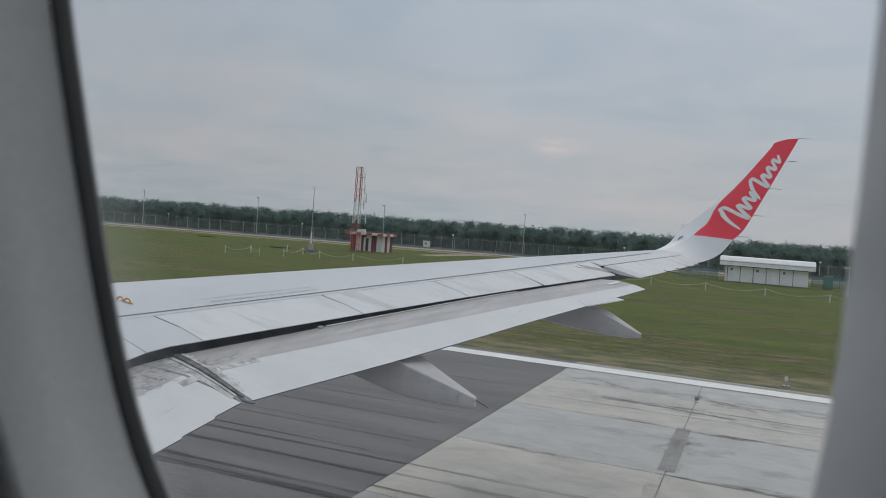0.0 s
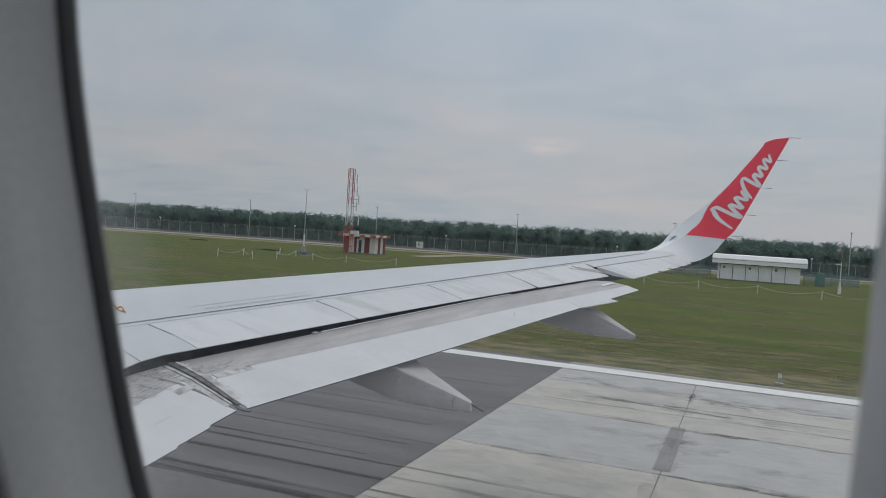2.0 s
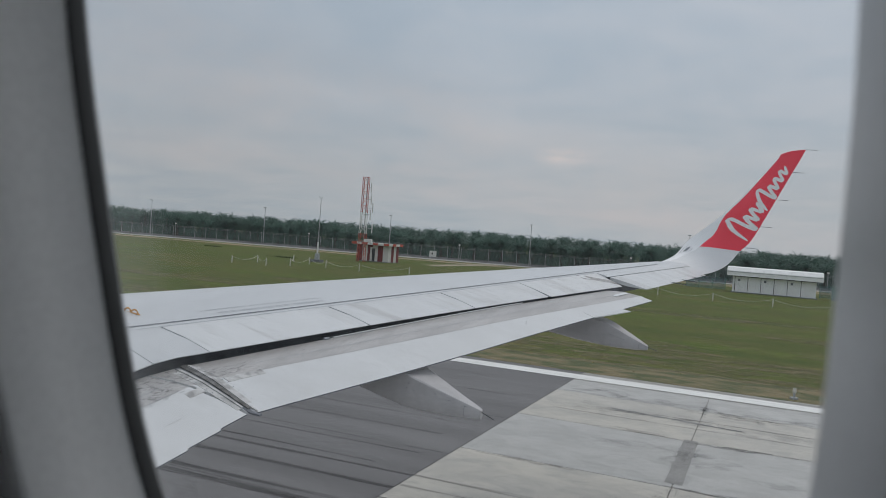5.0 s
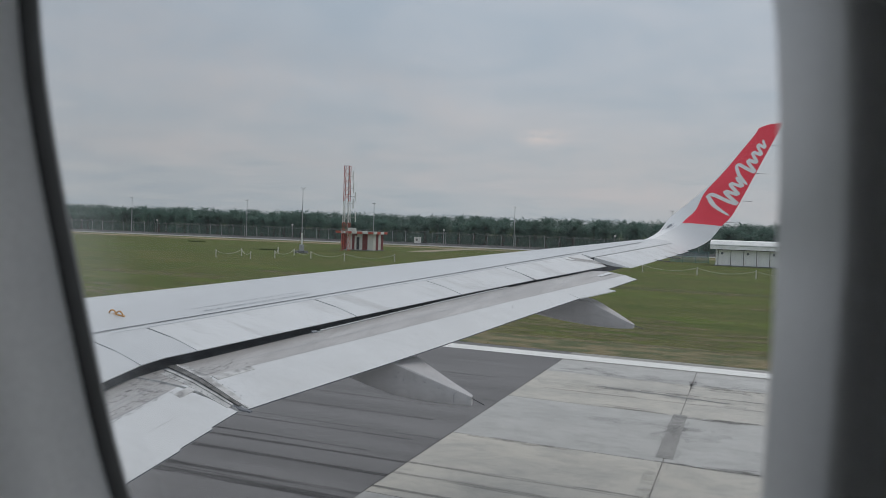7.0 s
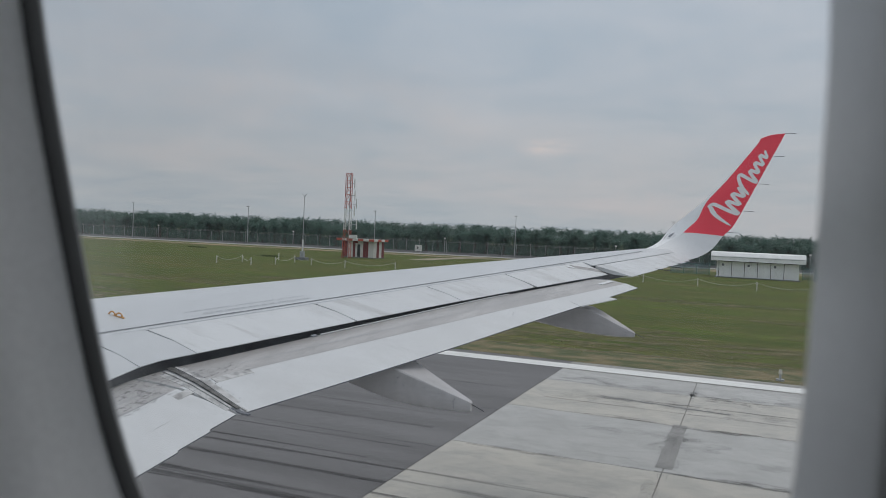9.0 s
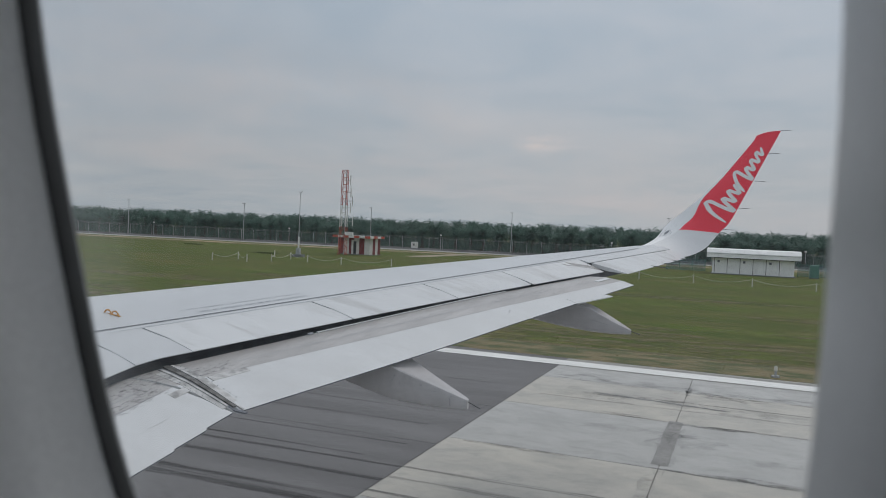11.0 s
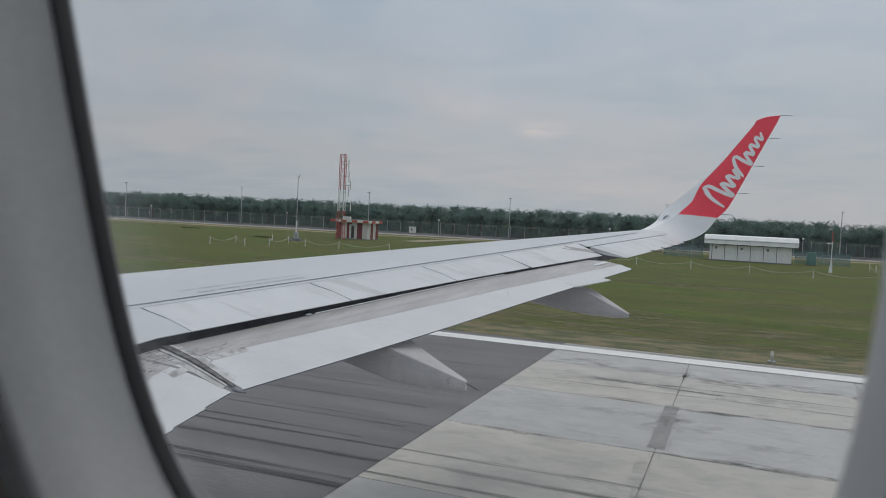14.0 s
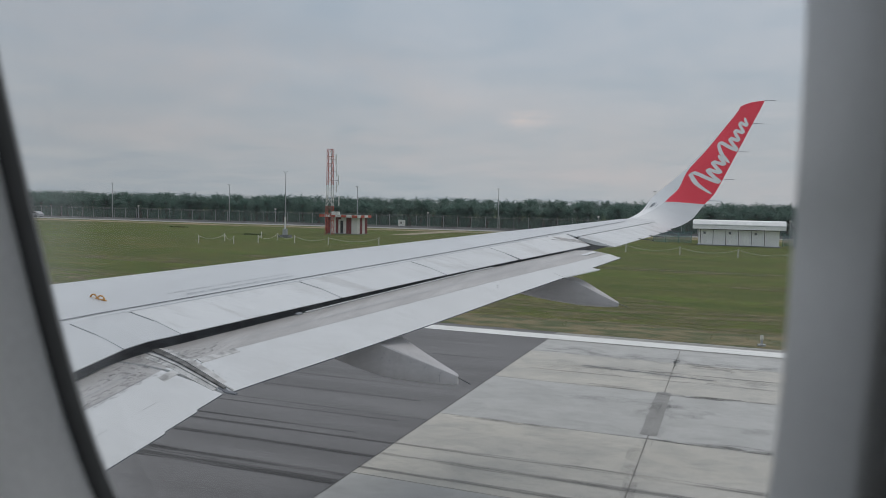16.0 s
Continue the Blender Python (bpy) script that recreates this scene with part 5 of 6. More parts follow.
rope_fence([(-53.2, 65.9), (-53.7, 71.0), (-49.3, 66.7)], "rope barriers on the grass")
rope_fence([(-54.6, 79.5), (-48.7, 70.3), (-50.6, 77.0), (-45.8, 73.1), (-41.3, 72.8), (-36.5, 75.6)], "rope barriers on the grass")
rope_fence([(-16 + 5.6 * i, 83.5 - 1.1 * i) for i in range(7)], "rope barriers on the grass")
rope_fence([(14.5 + 0.25 * i, 104 - 3.0 * i) for i in range(7)], "rope barriers on the grass")
tagged(part("driveway", sheet(-49.3, -46.3, 106, 136, -0.02, 1, 6), M_DIRT), "pale sandy access path to the hut", "path", kind="structure")

# ---- perimeter: barrier, fence, lamps ----
M_KERB = mat("kerb_concrete", (0.22, 0.217, 0.21), 0.85, alt=(0.15, 0.147, 0.143), scale=0.6, stretch=(0.15, 1, 1), mix=(0.42, 0.62), fine=(6, 0.2), place=True)
xs = frange(-700, 320, 103)
tagged(part("guard_barrier", loft([[(x, road_y(x) + 7.0, -0.03), (x, road_y(x) + 7.1, 0.42), (x, road_y(x) + 7.3, 0.42), (x, road_y(x) + 7.45, -0.03)] for x in xs]), M_KERB), "long low grey concrete barrier along the road", "barrier")
fence = thing("perimeter_fence", "tall grey chain-link security fence with concrete posts", "fence")
post = part("post", tube([(0, 0, -0.05), (0, 0, 2.35), (0.0, -0.3, 2.75)], 0.05, 5), M_STEEL, fence, at=pose(-330, road_y(-330) + 12, 0))
x = -327.0
while x < 130:
    o = post.copy()
    scene.collection.objects.link(o)
    o.matrix_basis = pose(x, road_y(x) + 12, 0)
    x += 3.0
M_MESH = bpy.data.materials.new("chain_link")
M_MESH.use_nodes = True
mn, ml = M_MESH.node_tree.nodes, M_MESH.node_tree.links
m_b, m_out = mn["Principled BSDF"], mn["Material Output"]
m_b.inputs["Base Color"].default_value = (0.30, 0.32, 0.33, 1)
m_tr, m_mx = mn.new("ShaderNodeBsdfTransparent"), mn.new("ShaderNodeMixShader")
m_mx.inputs[0].default_value = 0.15
ml.new(m_tr.outputs[0], m_mx.inputs[1]); ml.new(m_b.outputs[0], m_mx.inputs[2]); ml.new(m_mx.outputs[0], m_out.inputs[0])
fm = bmesh.new()
xs = frange(-700, 320, 80)
lo, hi = [fm.verts.new((x, road_y(x) + 12.05, 0.0)) for x in xs], [fm.verts.new((x, road_y(x) + 12.05, 2.4)) for x in xs]
for i in range(79):
    fm.faces.new((lo[i], lo[i + 1], hi[i + 1], hi[i]))
part("chain_link", fm, M_MESH, fence, "grey chain-link mesh")
wires = bmesh.new()
for dz, dy in ((2.45, -0.05), (2.6, -0.15), (2.73, -0.28), (2.38, 0.0)):
    add_tube(wires, [(x, road_y(x) + 12 + dy, dz) for x in frange(-700, 320, 30)], 0.010, 3)
part("wire", wires, M_STEEL, fence)

lamp = thing("light_pole", "tall thin grey light pole by the fence", "light pole", "tall light poles", at=pose(-320, road_y(-320) + 9.5, 0))
part("pole", tube([(0, 0, -0.05), (0, 0, 8.4)], 0.10, 6, 0.055), M_STEEL, lamp)
part("lamp_head", box(-0.3, 0.3, -0.55, 0.1, 8.35, 8.47, 0.02), M_STEEL, lamp)
for i in range(1, 15):
    copy_thing(lamp, pose(-320 + 30.6 * i, road_y(-320 + 30.6 * i) + 9.5, 0))
short = thing("fence_lamp", "short post lamp with round white head", "lamp", "short lamps along the fence", at=pose(-304.6, road_y(-304.6) + 9.8, 0))
part("post", tube([(0, 0, -0.05), (0, 0, 3.1)], 0.06, 6), M_STEEL, short)
part("lamp_head", tube([(0, 0, 3.05), (0, 0, 3.35)], 0.20, 8), M_TWHITE, short, "white lamp head")
for i in range(1, 12):
    copy_thing(short, pose(-304.6 + 35.0 * i, road_y(-304.6 + 35.0 * i) + 9.8, 0))
sb = thing("sign_board", "small white square notice board by the road", "sign", at=pose(-60.5, road_y(-60.5) - 1.5, 0))
part("board", box(-0.75, 0.75, -0.04, 0.04, 0.55, 1.75, 0.01), M_TWHITE, sb)
part("mark", box(-0.25, 0.0, -0.06, -0.035, 1.0, 1.4), M_DARK, sb)
for xx in (-0.5, 0.5):
    part("leg", box(xx - 0.04, xx + 0.04, -0.03, 0.03, -0.05, 0.55), M_STEEL, sb)


# a car standing on the perimeter road
def car(x, y, paint):
    c = thing("car", "small silver hatchback standing on the perimeter road", "car", at=pose(x, y, 0, 0, 0, 5))
    prof = [(-2.0, 0.35), (-2.05, 0.75), (-1.5, 0.95), (-0.8, 1.42), (0.9, 1.46), (1.75, 1.0), (2.05, 0.9), (2.05, 0.35)]
    part("body", loft([[(px, yy, pz) for px, pz in prof] for yy in (-0.82, 0.82)]), paint, c)
    for wx in (-1.25, 1.25):
        for wy in (-0.84, 0.84):
            w = part("wheel", tube([(wx, wy - 0.1, 0.31), (wx, wy + 0.1, 0.31)], 0.31, 12), M_DARK, c)
    for sy in (-0.835, 0.825):
        part("side_window", loft([[(px, yy, pz) for px, pz in ((-1.2, 0.98), (-0.7, 1.33), (0.85, 1.36), (1.4, 1.02))] for yy in (sy, sy + 0.01)]), M_DARK, c, "dark side window")
    return c


car(-152.0, road_y(-152) + 3.2, M_STEEL)

# ---- oil palms ----
def frond_mesh(bm, base, heading, lean, length, droop, r, seg=11, mi=0):
    """One feathered frond: an arching rib with narrow drooping leaflets on both sides."""
    d = Vector((math.cos(heading), math.sin(heading), 0))
    side = Vector((-d.y, d.x, 0))
    pts = []
    p, a = Vector(base), lean
    for i in range(seg + 1):
        pts.append(p.copy())
        a -= droop / seg * (0.5 + i / seg)
        p = p + (d * math.cos(a) + Vector((0, 0, 1)) * math.sin(a)) * (length / seg)
    for i in range(1, seg + 1):
        a_, b_ = pts[i - 1], pts[i]
        f = i / seg
        w = length * 0.20 * math.sin(math.pi * (0.18 + 0.76 * f)) * r.uniform(0.8, 1.2)
        for sg in (-1, 1):
            for u0, u1, reach in ((0.0, 0.34, 0.7), (0.5, 0.84, 1.2)):
                q0, q1 = a_.lerp(b_, u0), a_.lerp(b_, u1)
                tip = q0 + (b_ - a_) * reach * r.uniform(0.8, 1.5) + side * sg * w * r.uniform(0.8, 1.1) - Vector((0, 0, w * r.uniform(0.15, 0.85)))
                f_ = bm.faces.new([bm.verts.new(q) for q in (q0, q1, tip)])
                f_.material_index = mi


def palm_crown(seed, height, fronds):
    r = random.Random(seed)
    bm = bmesh.new()
    for k in range(fronds):
        tier = k / fronds
        frond_mesh(bm, (0, 0, height - 0.5 * tier), k * 2.399 + r.uniform(-0.2, 0.2), radians(80 - 105 * tier + r.uniform(-8, 8)), r.uniform(2.2, 3.1), radians(78 + 25 * tier + r.uniform(-12, 18)), r)
    return bm


def palm(seed, height):
    pt = thing("oil_palm", "dark green oil palm behind the perimeter fence", "palm tree", "oil palms along the fence", at=pose(-400 - seed * 5, 260, 0))
    r = random.Random(seed)
    part("trunk", tube([(r.uniform(-0.1, 0.1), 0, z) for z in frange(-0.2, height, 6)], 0.36, 8, 0.26), M_BARK, pt, "rough dark trunk")
    part("crown", palm_crown(seed, height, 54), M_FROND, pt, "spreading feathered fronds")
    return pt


kinds = [palm(11 + i, h) for i, h in enumerate((3.5, 4.1, 3.8, 4.4, 3.2))]
rp = random.Random(21)
spots = []
for row in range(3):
    x = -245 + row * 1.4
    while x < 62 and len(spots) < 252:
        spots.append((x + rp.uniform(-1.2, 1.2), road_y(x) + 18 + row * 5.5 + rp.uniform(-1.5, 1.5)))
        x += 3.7
for i, (x, y) in enumerate(spots):
    k = kinds[rp.randrange(5)]
    o = copy_thing(k, pose(x, y, 0, 0, 0, rp.uniform(0, 360)))
    s = rp.uniform(0.88, 1.16)
    o.scale = (s, s, s * (1.10 if rp.random() < 0.07 else 0.88))
for k, (x, y) in zip(kinds, ((-252, 125), (-256, 126), (-260, 124), (-264, 127), (-268, 125))):
    k.matrix_basis = pose(x, y + 10, 0)

# the plantation behind, seen only as a mass of crowns
base_tris = []
for sd, h in ((41, 4.5), (42, 5.0), (43, 4.7)):
    bm = palm_crown(sd, h, 26)
    bm.verts.ensure_lookup_table()
    base_tris.append(np.array([[v.co[:] for v in f.verts] for f in bm.faces]).reshape(-1, 3))
    bm.free()
vs = []
for row in range(8):
    x = -330 + row * 2.1
    while x < 120:
        b = base_tris[rp.randrange(3)]
        a, s = rp.uniform(0, math.tau), rp.uniform(0.88, 1.12)
        c_, s_ = math.cos(a), math.sin(a)
        q = np.stack([(b[:, 0] * c_ - b[:, 1] * s_) * s, (b[:, 0] * s_ + b[:, 1] * c_) * s, b[:, 2] * s * 0.94], axis=1)
        vs.append(q + np.array([x + rp.uniform(-1.5, 1.5), road_y(x) + 36 + row * 6.5 + rp.uniform(-2, 2), 0.10 + 0.15 * row]))
        x += 4.4
va = np.concatenate(vs)
me = bpy.data.meshes.new("palm_plantation")
me.from_pydata(va.tolist(), [], np.arange(len(va)).reshape(-1, 3).tolist())
me.materials.append(M_FROND)
tagged(new("palm_plantation", me), "dense dark green oil palm plantation", "palm trees", kind="stuff")
# dark undergrowth under the palms
ug = bmesh.new()
ru = random.Random(5)
for _ in range(9000):
    x = ru.uniform(-420, 160)
    y = road_y(x) + ru.uniform(14, 40)
    h = ru.uniform(0.5, 2.6)
    a = ru.uniform(0, math.tau)
    for k in range(5):
        b = a + k * 1.26
        ug.faces.new([ug.verts.new(p) for p in ((x, y, -0.05), (x + 0.5 * math.cos(b), y + 0.5 * math.sin(b), h * 0.7), (x + 0.9 * math.cos(b + 0.3), y + 0.9 * math.sin(b + 0.3), h))])
tagged(part("undergrowth", ug, M_FROND), "tangled dark undergrowth beneath the palms", "bushes", kind="stuff")
# the palms' shade is put into this soil colour
tagged(part("plantation_floor", sheet(-700, 320, 158, 330, 0.0, 1, 1), mat("soil_with_palm_shade", (0.085, 0.09, 0.065), 0.95, alt=(0.06, 0.065, 0.045), scale=0.3)), "soil beneath the palms, coloured dark for their shade", "soil", kind="structure")

# ---- dry verge beside the runway ----
dv = bmesh.new()
xs = frange(-120, 60, 361)
lo = [dv.verts.new((x, GRASS_Y - 0.16 + 0.10 * noise.noise((x * 1.1, 0, 7)) + 0.06 * noise.noise((x * 4.0, 0, 3)), 0.010)) for x in xs]
hi = [dv.verts.new((x, 29.2 + 1.6 * noise.noise((x * 0.16, 4, 0)) + 0.7 * noise.noise((x * 0.8, 9, 0)), -0.022)) for x in xs]
for i in range(360):
    dv.faces.new((lo[i], lo[i + 1], hi[i + 1], hi[i]))
st = bmesh.new()
lo = [st.verts.new((x, 27.6 + 0.5 * noise.noise((x * 0.3, 1, 0)), -0.016)) for x in xs]
hi = [st.verts.new((x, 35.0 + 2.0 * noise.noise((x * 0.12, 8, 0)) + 0.8 * noise.noise((x * 0.7, 2, 0)), -0.020)) for x in xs]
for i in range(360):
    st.faces.new((lo[i], lo[i + 1], hi[i + 1], hi[i]))
tagged(part("straw_verge", st, M_STRAW), "thin rows of cut straw lying on the grass", "grass", kind="structure")
tagged(part("dry_verge", dv, M_DRY), "straw-coloured dry grass strip along the runway edge", "grass", kind="structure")
for sx, sy, lx, ly, sd in ((-8.5, 37.5, 6.0, 1.2, 1.0), (3.5, 39.0, 5.0, 0.9, 2.0), (-16, 42.0, 8.0, 1.4, 3.0), (6.0, 47.0, 6.0, 1.3, 4.0), (-4.0, 58.0, 9.0, 1.8, 5.0), (-30, 52.0, 9.0, 2.0, 6.0), (-27, 39.0, 7.0, 1.6, 7.0), (-40, 44.0, 8.0, 1.8, 8.0)):
    bm = bmesh.new()
    bm.faces.new([bm.verts.new((sx + math.cos(k * math.tau / 40) * lx * (1 + 0.4 * noise.noise((math.cos(k * math.tau / 40) * 2 + sd, math.sin(k * math.tau / 40) * 2, sd))), sy + math.sin(k * math.tau / 40) * ly * (1 + 0.5 * noise.noise((math.cos(k * math.tau / 40) * 3, sd, math.sin(k * math.tau / 40) * 3))), -0.022)) for k in range(40)])
    tagged(part("dry_patch", bm, M_STRAW), "thin straw-coloured dry patch in the grass", "grass", kind="structure")

# ---- grass tufts near the runway ----
rg = random.Random(9)
tv, tf = [], []
def tuft(x, y, h, w):
    for _ in range(3):
        a = rg.uniform(0, math.tau)
        dx, dy = math.cos(a) * w, math.sin(a) * w
        i = len(tv)
        tv.extend(((x - dx * 0.3, y - dy * 0.3, -0.03), (x + dx * 0.3, y + dy * 0.3, -0.03), (x + dx + rg.uniform(-w, w), y + dy, h * rg.uniform(0.6, 1.2))))
        tf.append((i, i + 1, i + 2))
for _ in range(700):
    y = GRASS_Y - 0.12 + 5 * rg.random() ** 2.2
    tuft(rg.uniform(-1.35 * y - 8, 0.3 * y + 8), y, rg.uniform(0.02, 0.05), rg.uniform(0.04, 0.12))
me = bpy.data.meshes.new("grass_tufts")
me.from_pydata(tv, [], tf)
me.materials.append(M_BLADE)
tagged(new("grass_tufts", me), "short uneven green and straw grass tufts", "grass", kind="stuff")
tv, tf = [], []
for x, y in ((-62, 88), (-23, 66), (-88, 104), (-34, 118)):      # dark tussocks left by the mower
    for _ in range(320):
        tuft(x + rg.gauss(0, 0.8), y + rg.gauss(0, 0.5), rg.uniform(0.05, 0.22), 0.07)
me = bpy.data.meshes.new("tussocks")
me.from_pydata(tv, [], tf)
me.materials.append(mat("dark_grass", (0.055, 0.085, 0.022), 0.95, alt=(0.085, 0.115, 0.035), scale=3))
tagged(new("tussocks", me), "tall dark green tussocks in the mown grass", "grass", kind="stuff")

# runway edge light beside the shoulder
el = thing("edge_light", "small white runway edge light at the grass edge", "light", at=pose(1.1, 26.35, 0))
part("base", tube([(0, 0, -0.03), (0, 0, 0.06)], 0.13, 10), M_STEEL, el)
part("stem", tube([(0, 0, 0.06), (0, 0, 0.22)], 0.035, 8), M_STEEL, el)
part("lens", tube([(0, 0, 0.22), (0, 0, 0.36)], 0.06, 8, 0.045), M_ROPE, el)


# ---- repairs and rubber on the runway ----
def blotch(x, y, lx, ly, seed, name, material, label="", tilt=0.0, z=0.006, rag=0.35, n=30):
    """An irregular thin film lying on the slabs."""
    bm = bmesh.new()
    ring_ = []
    for k in range(n):
        a = k * math.tau / n
        q = 1 + rag * noise.noise((math.cos(a) * 1.7 + seed, math.sin(a) * 1.7, seed * 3.1)) + 0.5 * rag * noise.noise((math.cos(a) * 5 + seed, math.sin(a) * 5, seed))
        px, py = math.cos(a) * lx * q, math.sin(a) * ly * q
        ring_.append(bm.verts.new((x + px - tilt * py, y + py + tilt * px, z)))
    bm.faces.new(ring_)
    return part(name, bm, material, runway, label)


M_FILL = mat("crack_filler", (0.15, 0.15, 0.152), 0.85, alt=(0.22, 0.22, 0.22), scale=2.0, fine=(14, 0.2))
M_SMUDGE = ragged(mat("grey_smudge", (0.20, 0.20, 0.20), 0.9, alt=(0.29, 0.285, 0.28), scale=2.0), 1.6, 0.42, 0.74, (0.7, 1.0, 1), 0.30)
M_PATCHC = mat("patch_mortar", (0.225, 0.222, 0.215), 0.9, alt=(0.29, 0.285, 0.275), scale=1.4, fine=(12, 0.15), place=True)
M_TYREMARK = ragged(mat("tyre_rubber_film", (0.030, 0.029, 0.030), 0.75, alt=(0.055, 0.053, 0.054), scale=3.0, stretch=(0.2, 3, 1)), 2.2, 0.30, 0.62, (0.10, 2.4, 1), 0.70)
M_TYREFAINT = ragged(mat("worn_rubber_film", (0.085, 0.083, 0.083), 0.8, alt=(0.12, 0.118, 0.117), scale=3.0, stretch=(0.2, 3, 1)), 2.6, 0.40, 0.66, (0.12, 3.0, 1), 0.62)


def tyre_mark(x0, x1, y, w, material, label, seed, z, drift=0.02):
    """A long film of rubber left along the runway, thinning at both ends."""
    bm = bmesh.new()
    a, b = [], []
    for i in range(41):
        f = i / 40
        x = x0 + (x1 - x0) * f
        yc = y + drift * (x - x0) + 0.05 * noise.noise((x * 0.25, seed, 0.0))
        h = 0.5 * w * (0.55 + 0.45 * math.sin(math.pi * f)) * (1 + 0.45 * noise.noise((x * 0.9, seed, 4.0)))
        a.append(bm.verts.new((x, yc - h, z)))
        b.append(bm.verts.new((x, yc + h, z)))
    for i in range(40):
        bm.faces.new((a[i], a[i + 1], b[i + 1], b[i]))
    return part("tyre_mark", bm, material, runway, label)


# landing wheels have left long rubber lines, black on the asphalt and fainter on the concrete
for i, (x0, x1, y, w) in enumerate(((-40, SEAM_X, 11.42, 0.17), (-34, SEAM_X, 10.78, 0.22), (-30, SEAM_X, 9.85, 0.20), (-46, SEAM_X, 9.2, 0.35), (-28, -6.4, 12.02, 0.08), (-24, -6.0, 13.1, 0.07))):
    tyre_mark(x0, x1, y, w, M_TYREMARK, "black rubber tyre mark", 3.0 + i, 0.008 + 0.0005 * i)
for i, (x0, x1, y, w) in enumerate(((SEAM_X, 3.2, 12.18, 0.16), (SEAM_X, 0.5, 11.55, 0.20), (SEAM_X, 4.0, 10.8, 0.16), (-22, -6.2, 14.9, 0.22), (-18, -5.8, 16.2, 0.12), (-26, -6.0, 20.0, 0.10), (-4.9, 4.5, 19.6, 0.12), (-2.5, 5.0, 20.6, 0.10))):
    tyre_mark(x0, x1, y, w, M_TYREFAINT, "faint grey rubber tyre mark", 23.0 + i, 0.009 + 0.0005 * i, 0.012)
for yy in (10.1, 13.75, 17.45, 21.35):          # paving lanes of the asphalt
    painted("paving_seam", -60, SEAM_X, yy, yy + 0.045, "dark seam between two asphalt lanes", z=0.0075, material=M_TYREFAINT, n=40)
for i, (x, y0, y1) in enumerate(((JOINT_X, JOINT_Y - 2 * SLAB_Y + 0.25, JOINT_Y - SLAB_Y + 0.1), (JOINT_X + SLAB_X, JOINT_Y - SLAB_Y + 0.35, JOINT_Y - 0.1))):
    bm = bmesh.new()
    ys_ = frange(y0, y1, 12)
    a_ = [bm.verts.new((x - 0.16 + 0.03 * noise.noise((y * 2.1, i, 0)), y, 0.005)) for y in ys_]
    b_ = [bm.verts.new((x + 0.16 + 0.03 * noise.noise((y * 2.3, i, 5)), y, 0.005)) for y in ys_]
    for k in range(11):
        bm.faces.new((a_[k], b_[k], b_[k + 1], a_[k + 1]))
    part("repair_patch", bm, M_PATCHC, runway, "dark grey strip of repair mortar across the slab joint")
rb = random.Random(77)
for i in range(9):          # dark filler in a long crack, thickest at its ends
    blotch(-3.4 + i * 0.37, 20.6 - i * 0.05, 0.24, 0.045 + 0.02 * (i % 3 == 0), 2.0 + i, "crack_fill", M_FILL, z=0.004 + 0.0006 * i, rag=0.6)
for i in range(44):         # rubbed dark smears along the long joints
    y = JOINT_Y - rb.choice((0, 1, 1, 2, 2)) * SLAB_Y + rb.gauss(0, 0.08)
    blotch(rb.uniform(SEAM_X + 0.6, 5), y, rb.uniform(0.3, 1.0), rb.uniform(0.04, 0.13), 90.0 + i, "rubber_smear", M_RUBBER, z=0.0034 + 0.00008 * i, rag=0.8)
for i in range(22):         # dirt that has settled along the joints across the runway
    blotch(JOINT_X + rb.choice((0, 0, 1)) * SLAB_X + rb.gauss(0, 0.07), rb.uniform(10.5, 23.2), rb.uniform(0.07, 0.20), rb.uniform(0.4, 1.1), 150.0 + i, "joint_stain", M_SMUDGE, z=0.0034 + 0.0001 * i, rag=0.7)
for i in range(14):         # cloudy grey soiling, most of it towards the side stripe
    blotch(rb.uniform(SEAM_X + 1.2, 4.5), rb.choice((rb.uniform(19, 23.4), rb.uniform(11, 23))), rb.uniform(0.6, 1.6), rb.uniform(0.2, 0.7), 200.0 + i, "soiled_patch", M_SMUDGE, z=0.0034 + 0.0002 * i, rag=0.9)

# ---- concrete slabs of the runway ----
gx, gy = 0.012, 0.012


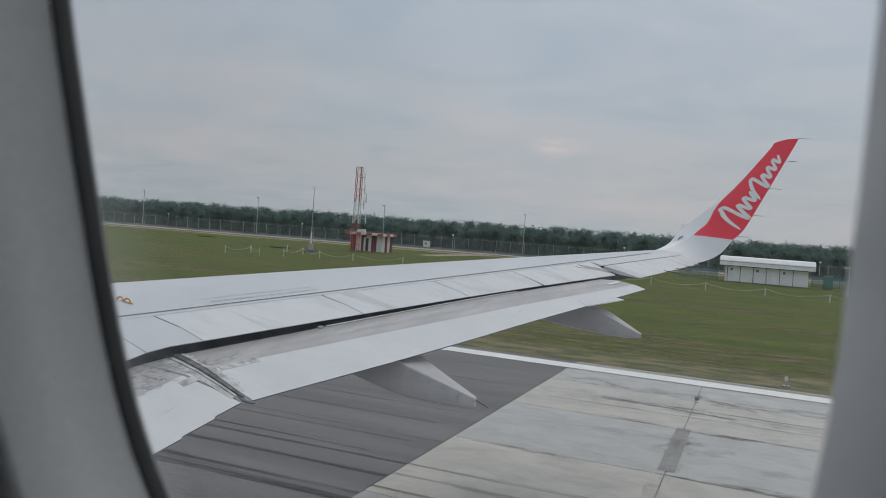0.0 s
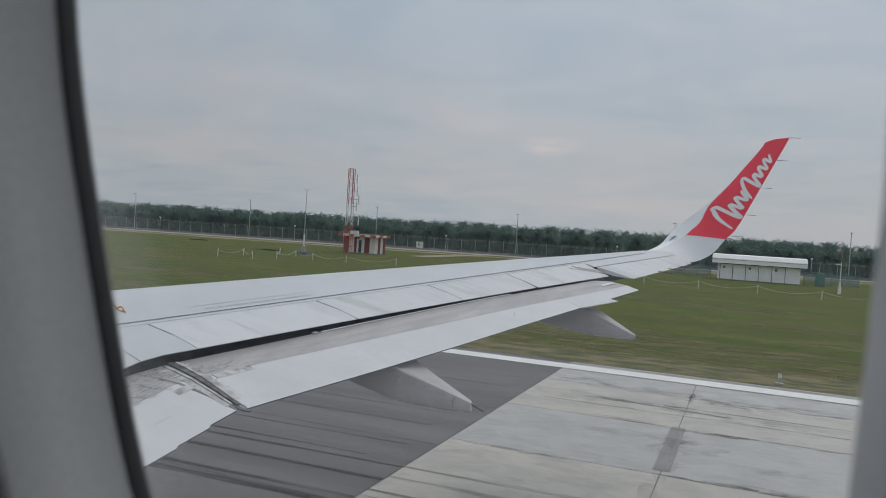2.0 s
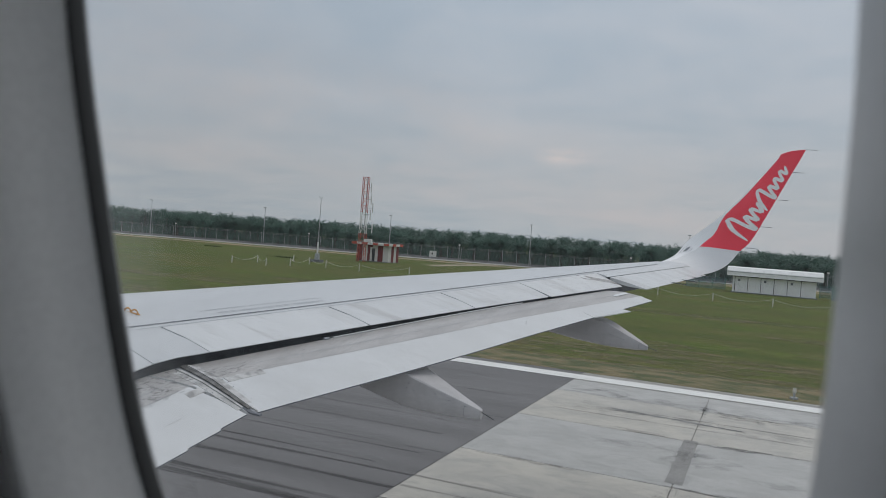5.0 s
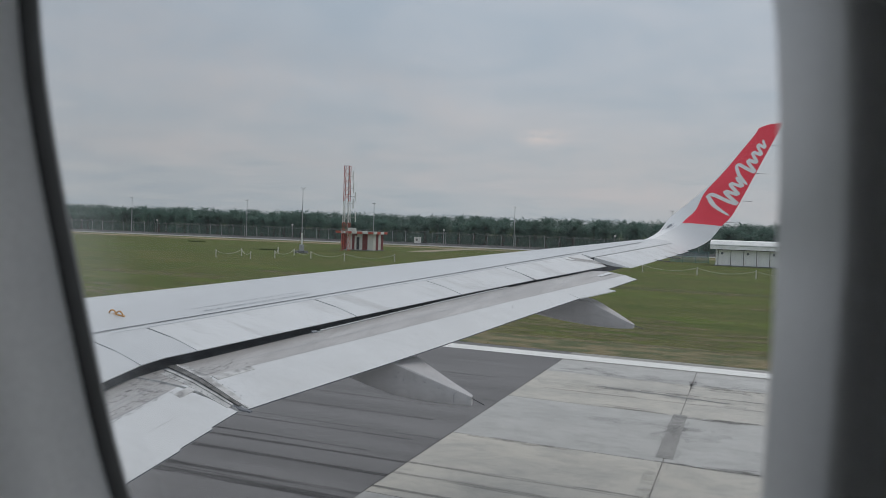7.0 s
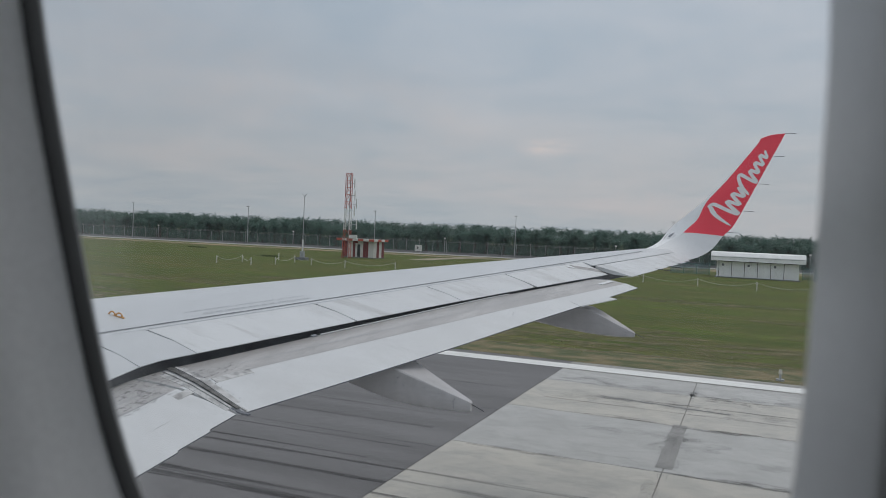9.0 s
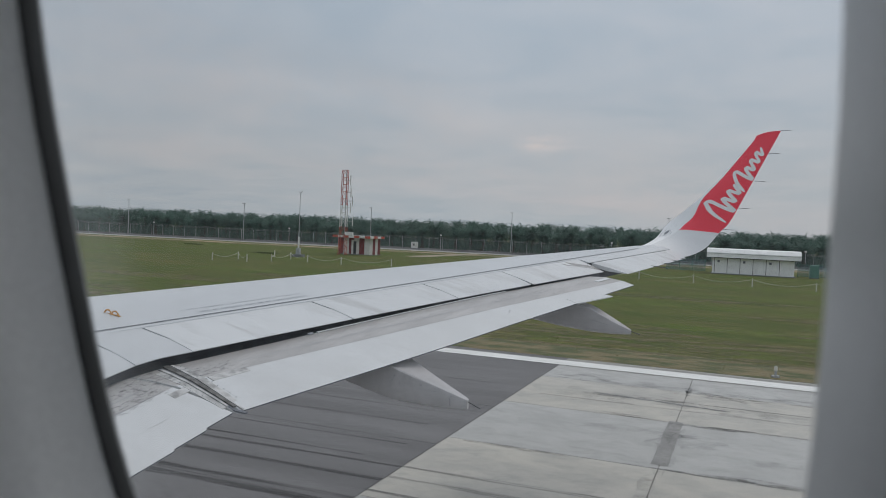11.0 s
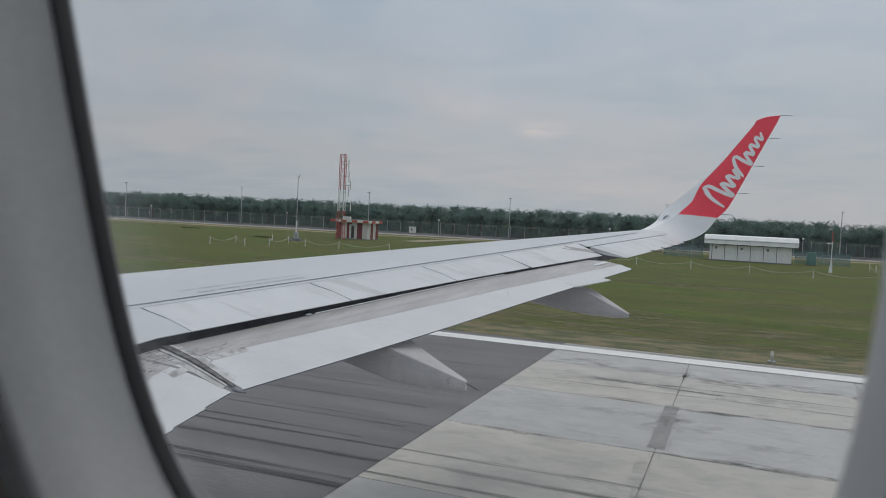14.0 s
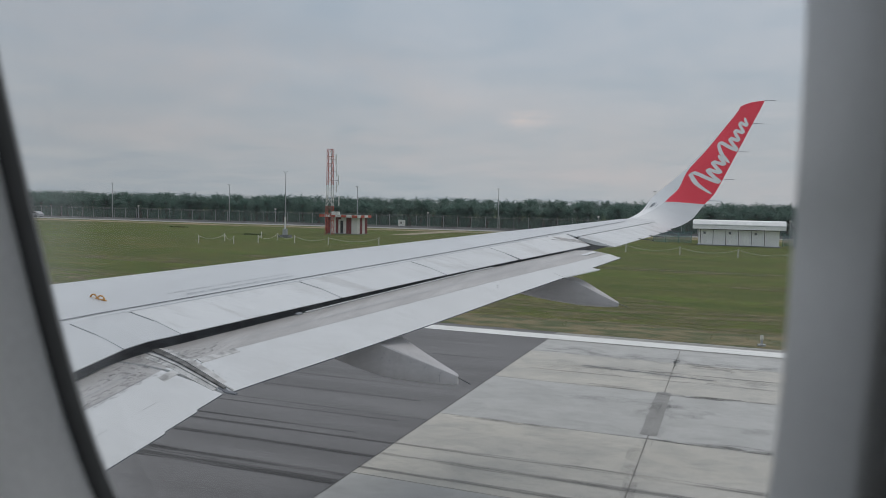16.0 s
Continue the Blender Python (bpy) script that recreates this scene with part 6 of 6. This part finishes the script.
def slab_mesh(x0, x1, y0, y1, material):
    bm = bmesh.new()
    add_box(bm, x0 + gx, x1 - gx, y0 + gy, y1 - gy, -0.05, 0.0)
    m_ = bpy.data.meshes.new("slab")
    bm.to_mesh(m_)
    bm.free()
    m_.materials.append(material)
    return m_


rw = random.Random(12)
rest = {0: ([], []), 1: ([], [])}
shared = {}
cols = [(SEAM_X, JOINT_X)] + [(JOINT_X + SLAB_X * i, JOINT_X + SLAB_X * (i + 1)) for i in range(60)]
lanes = [(JOINT_Y, 24.27)] + [(JOINT_Y - SLAB_Y * (j + 1), JOINT_Y - SLAB_Y * j) for j in range(14)]
for j, (y0, y1) in enumerate(lanes):
    for i, (x0, x1) in enumerate(cols):
        warm = int((j % 2 == 1) != (rw.random() < 0.12))
        if i < 14 and j < 10:
            cx, cy = 0.5 * (x0 + x1), 0.5 * (y0 + y1)
            key = (warm, round(x1 - x0, 2), round(y1 - y0, 2))
            if key not in shared:
                shared[key] = slab_mesh(x0 - cx, x1 - cx, y0 - cy, y1 - cy, M_SLABW if warm else M_SLAB)
            o = new("slab", shared[key])
            o.parent = runway
            o.matrix_basis = pose(cx, cy, 0)
        else:
            vs_, fs_ = rest[warm]
            n0 = len(vs_)
            vs_.extend(((x0 + gx, y0 + gy, 0.0), (x1 - gx, y0 + gy, 0.0), (x1 - gx, y1 - gy, 0.0), (x0 + gx, y1 - gy, 0.0)))
            fs_.append((n0, n0 + 1, n0 + 2, n0 + 3))
for warm, (vs_, fs_) in rest.items():
    me = bpy.data.meshes.new("slab_field")
    me.from_pydata(vs_, [], fs_)
    me.materials.append(M_SLABW if warm else M_SLAB)
    fld = tagged(new("slab_field", me), kind="stuff")
    fld.parent = runway
tagged(part("runway_shoulder", sheet(SEAM_X, 700, 24.27, GRASS_Y - 0.15, 0.002, 60, 1), M_SHOULDER), "dirty concrete runway shoulder", "runway", kind="structure")
for yy, w in ((25.42, 0.035), (25.62, 0.02)):
    painted("shoulder_seam", -200, 60, yy, yy + w, "dark seam along the runway shoulder", z=0.006, material=M_JOINT)
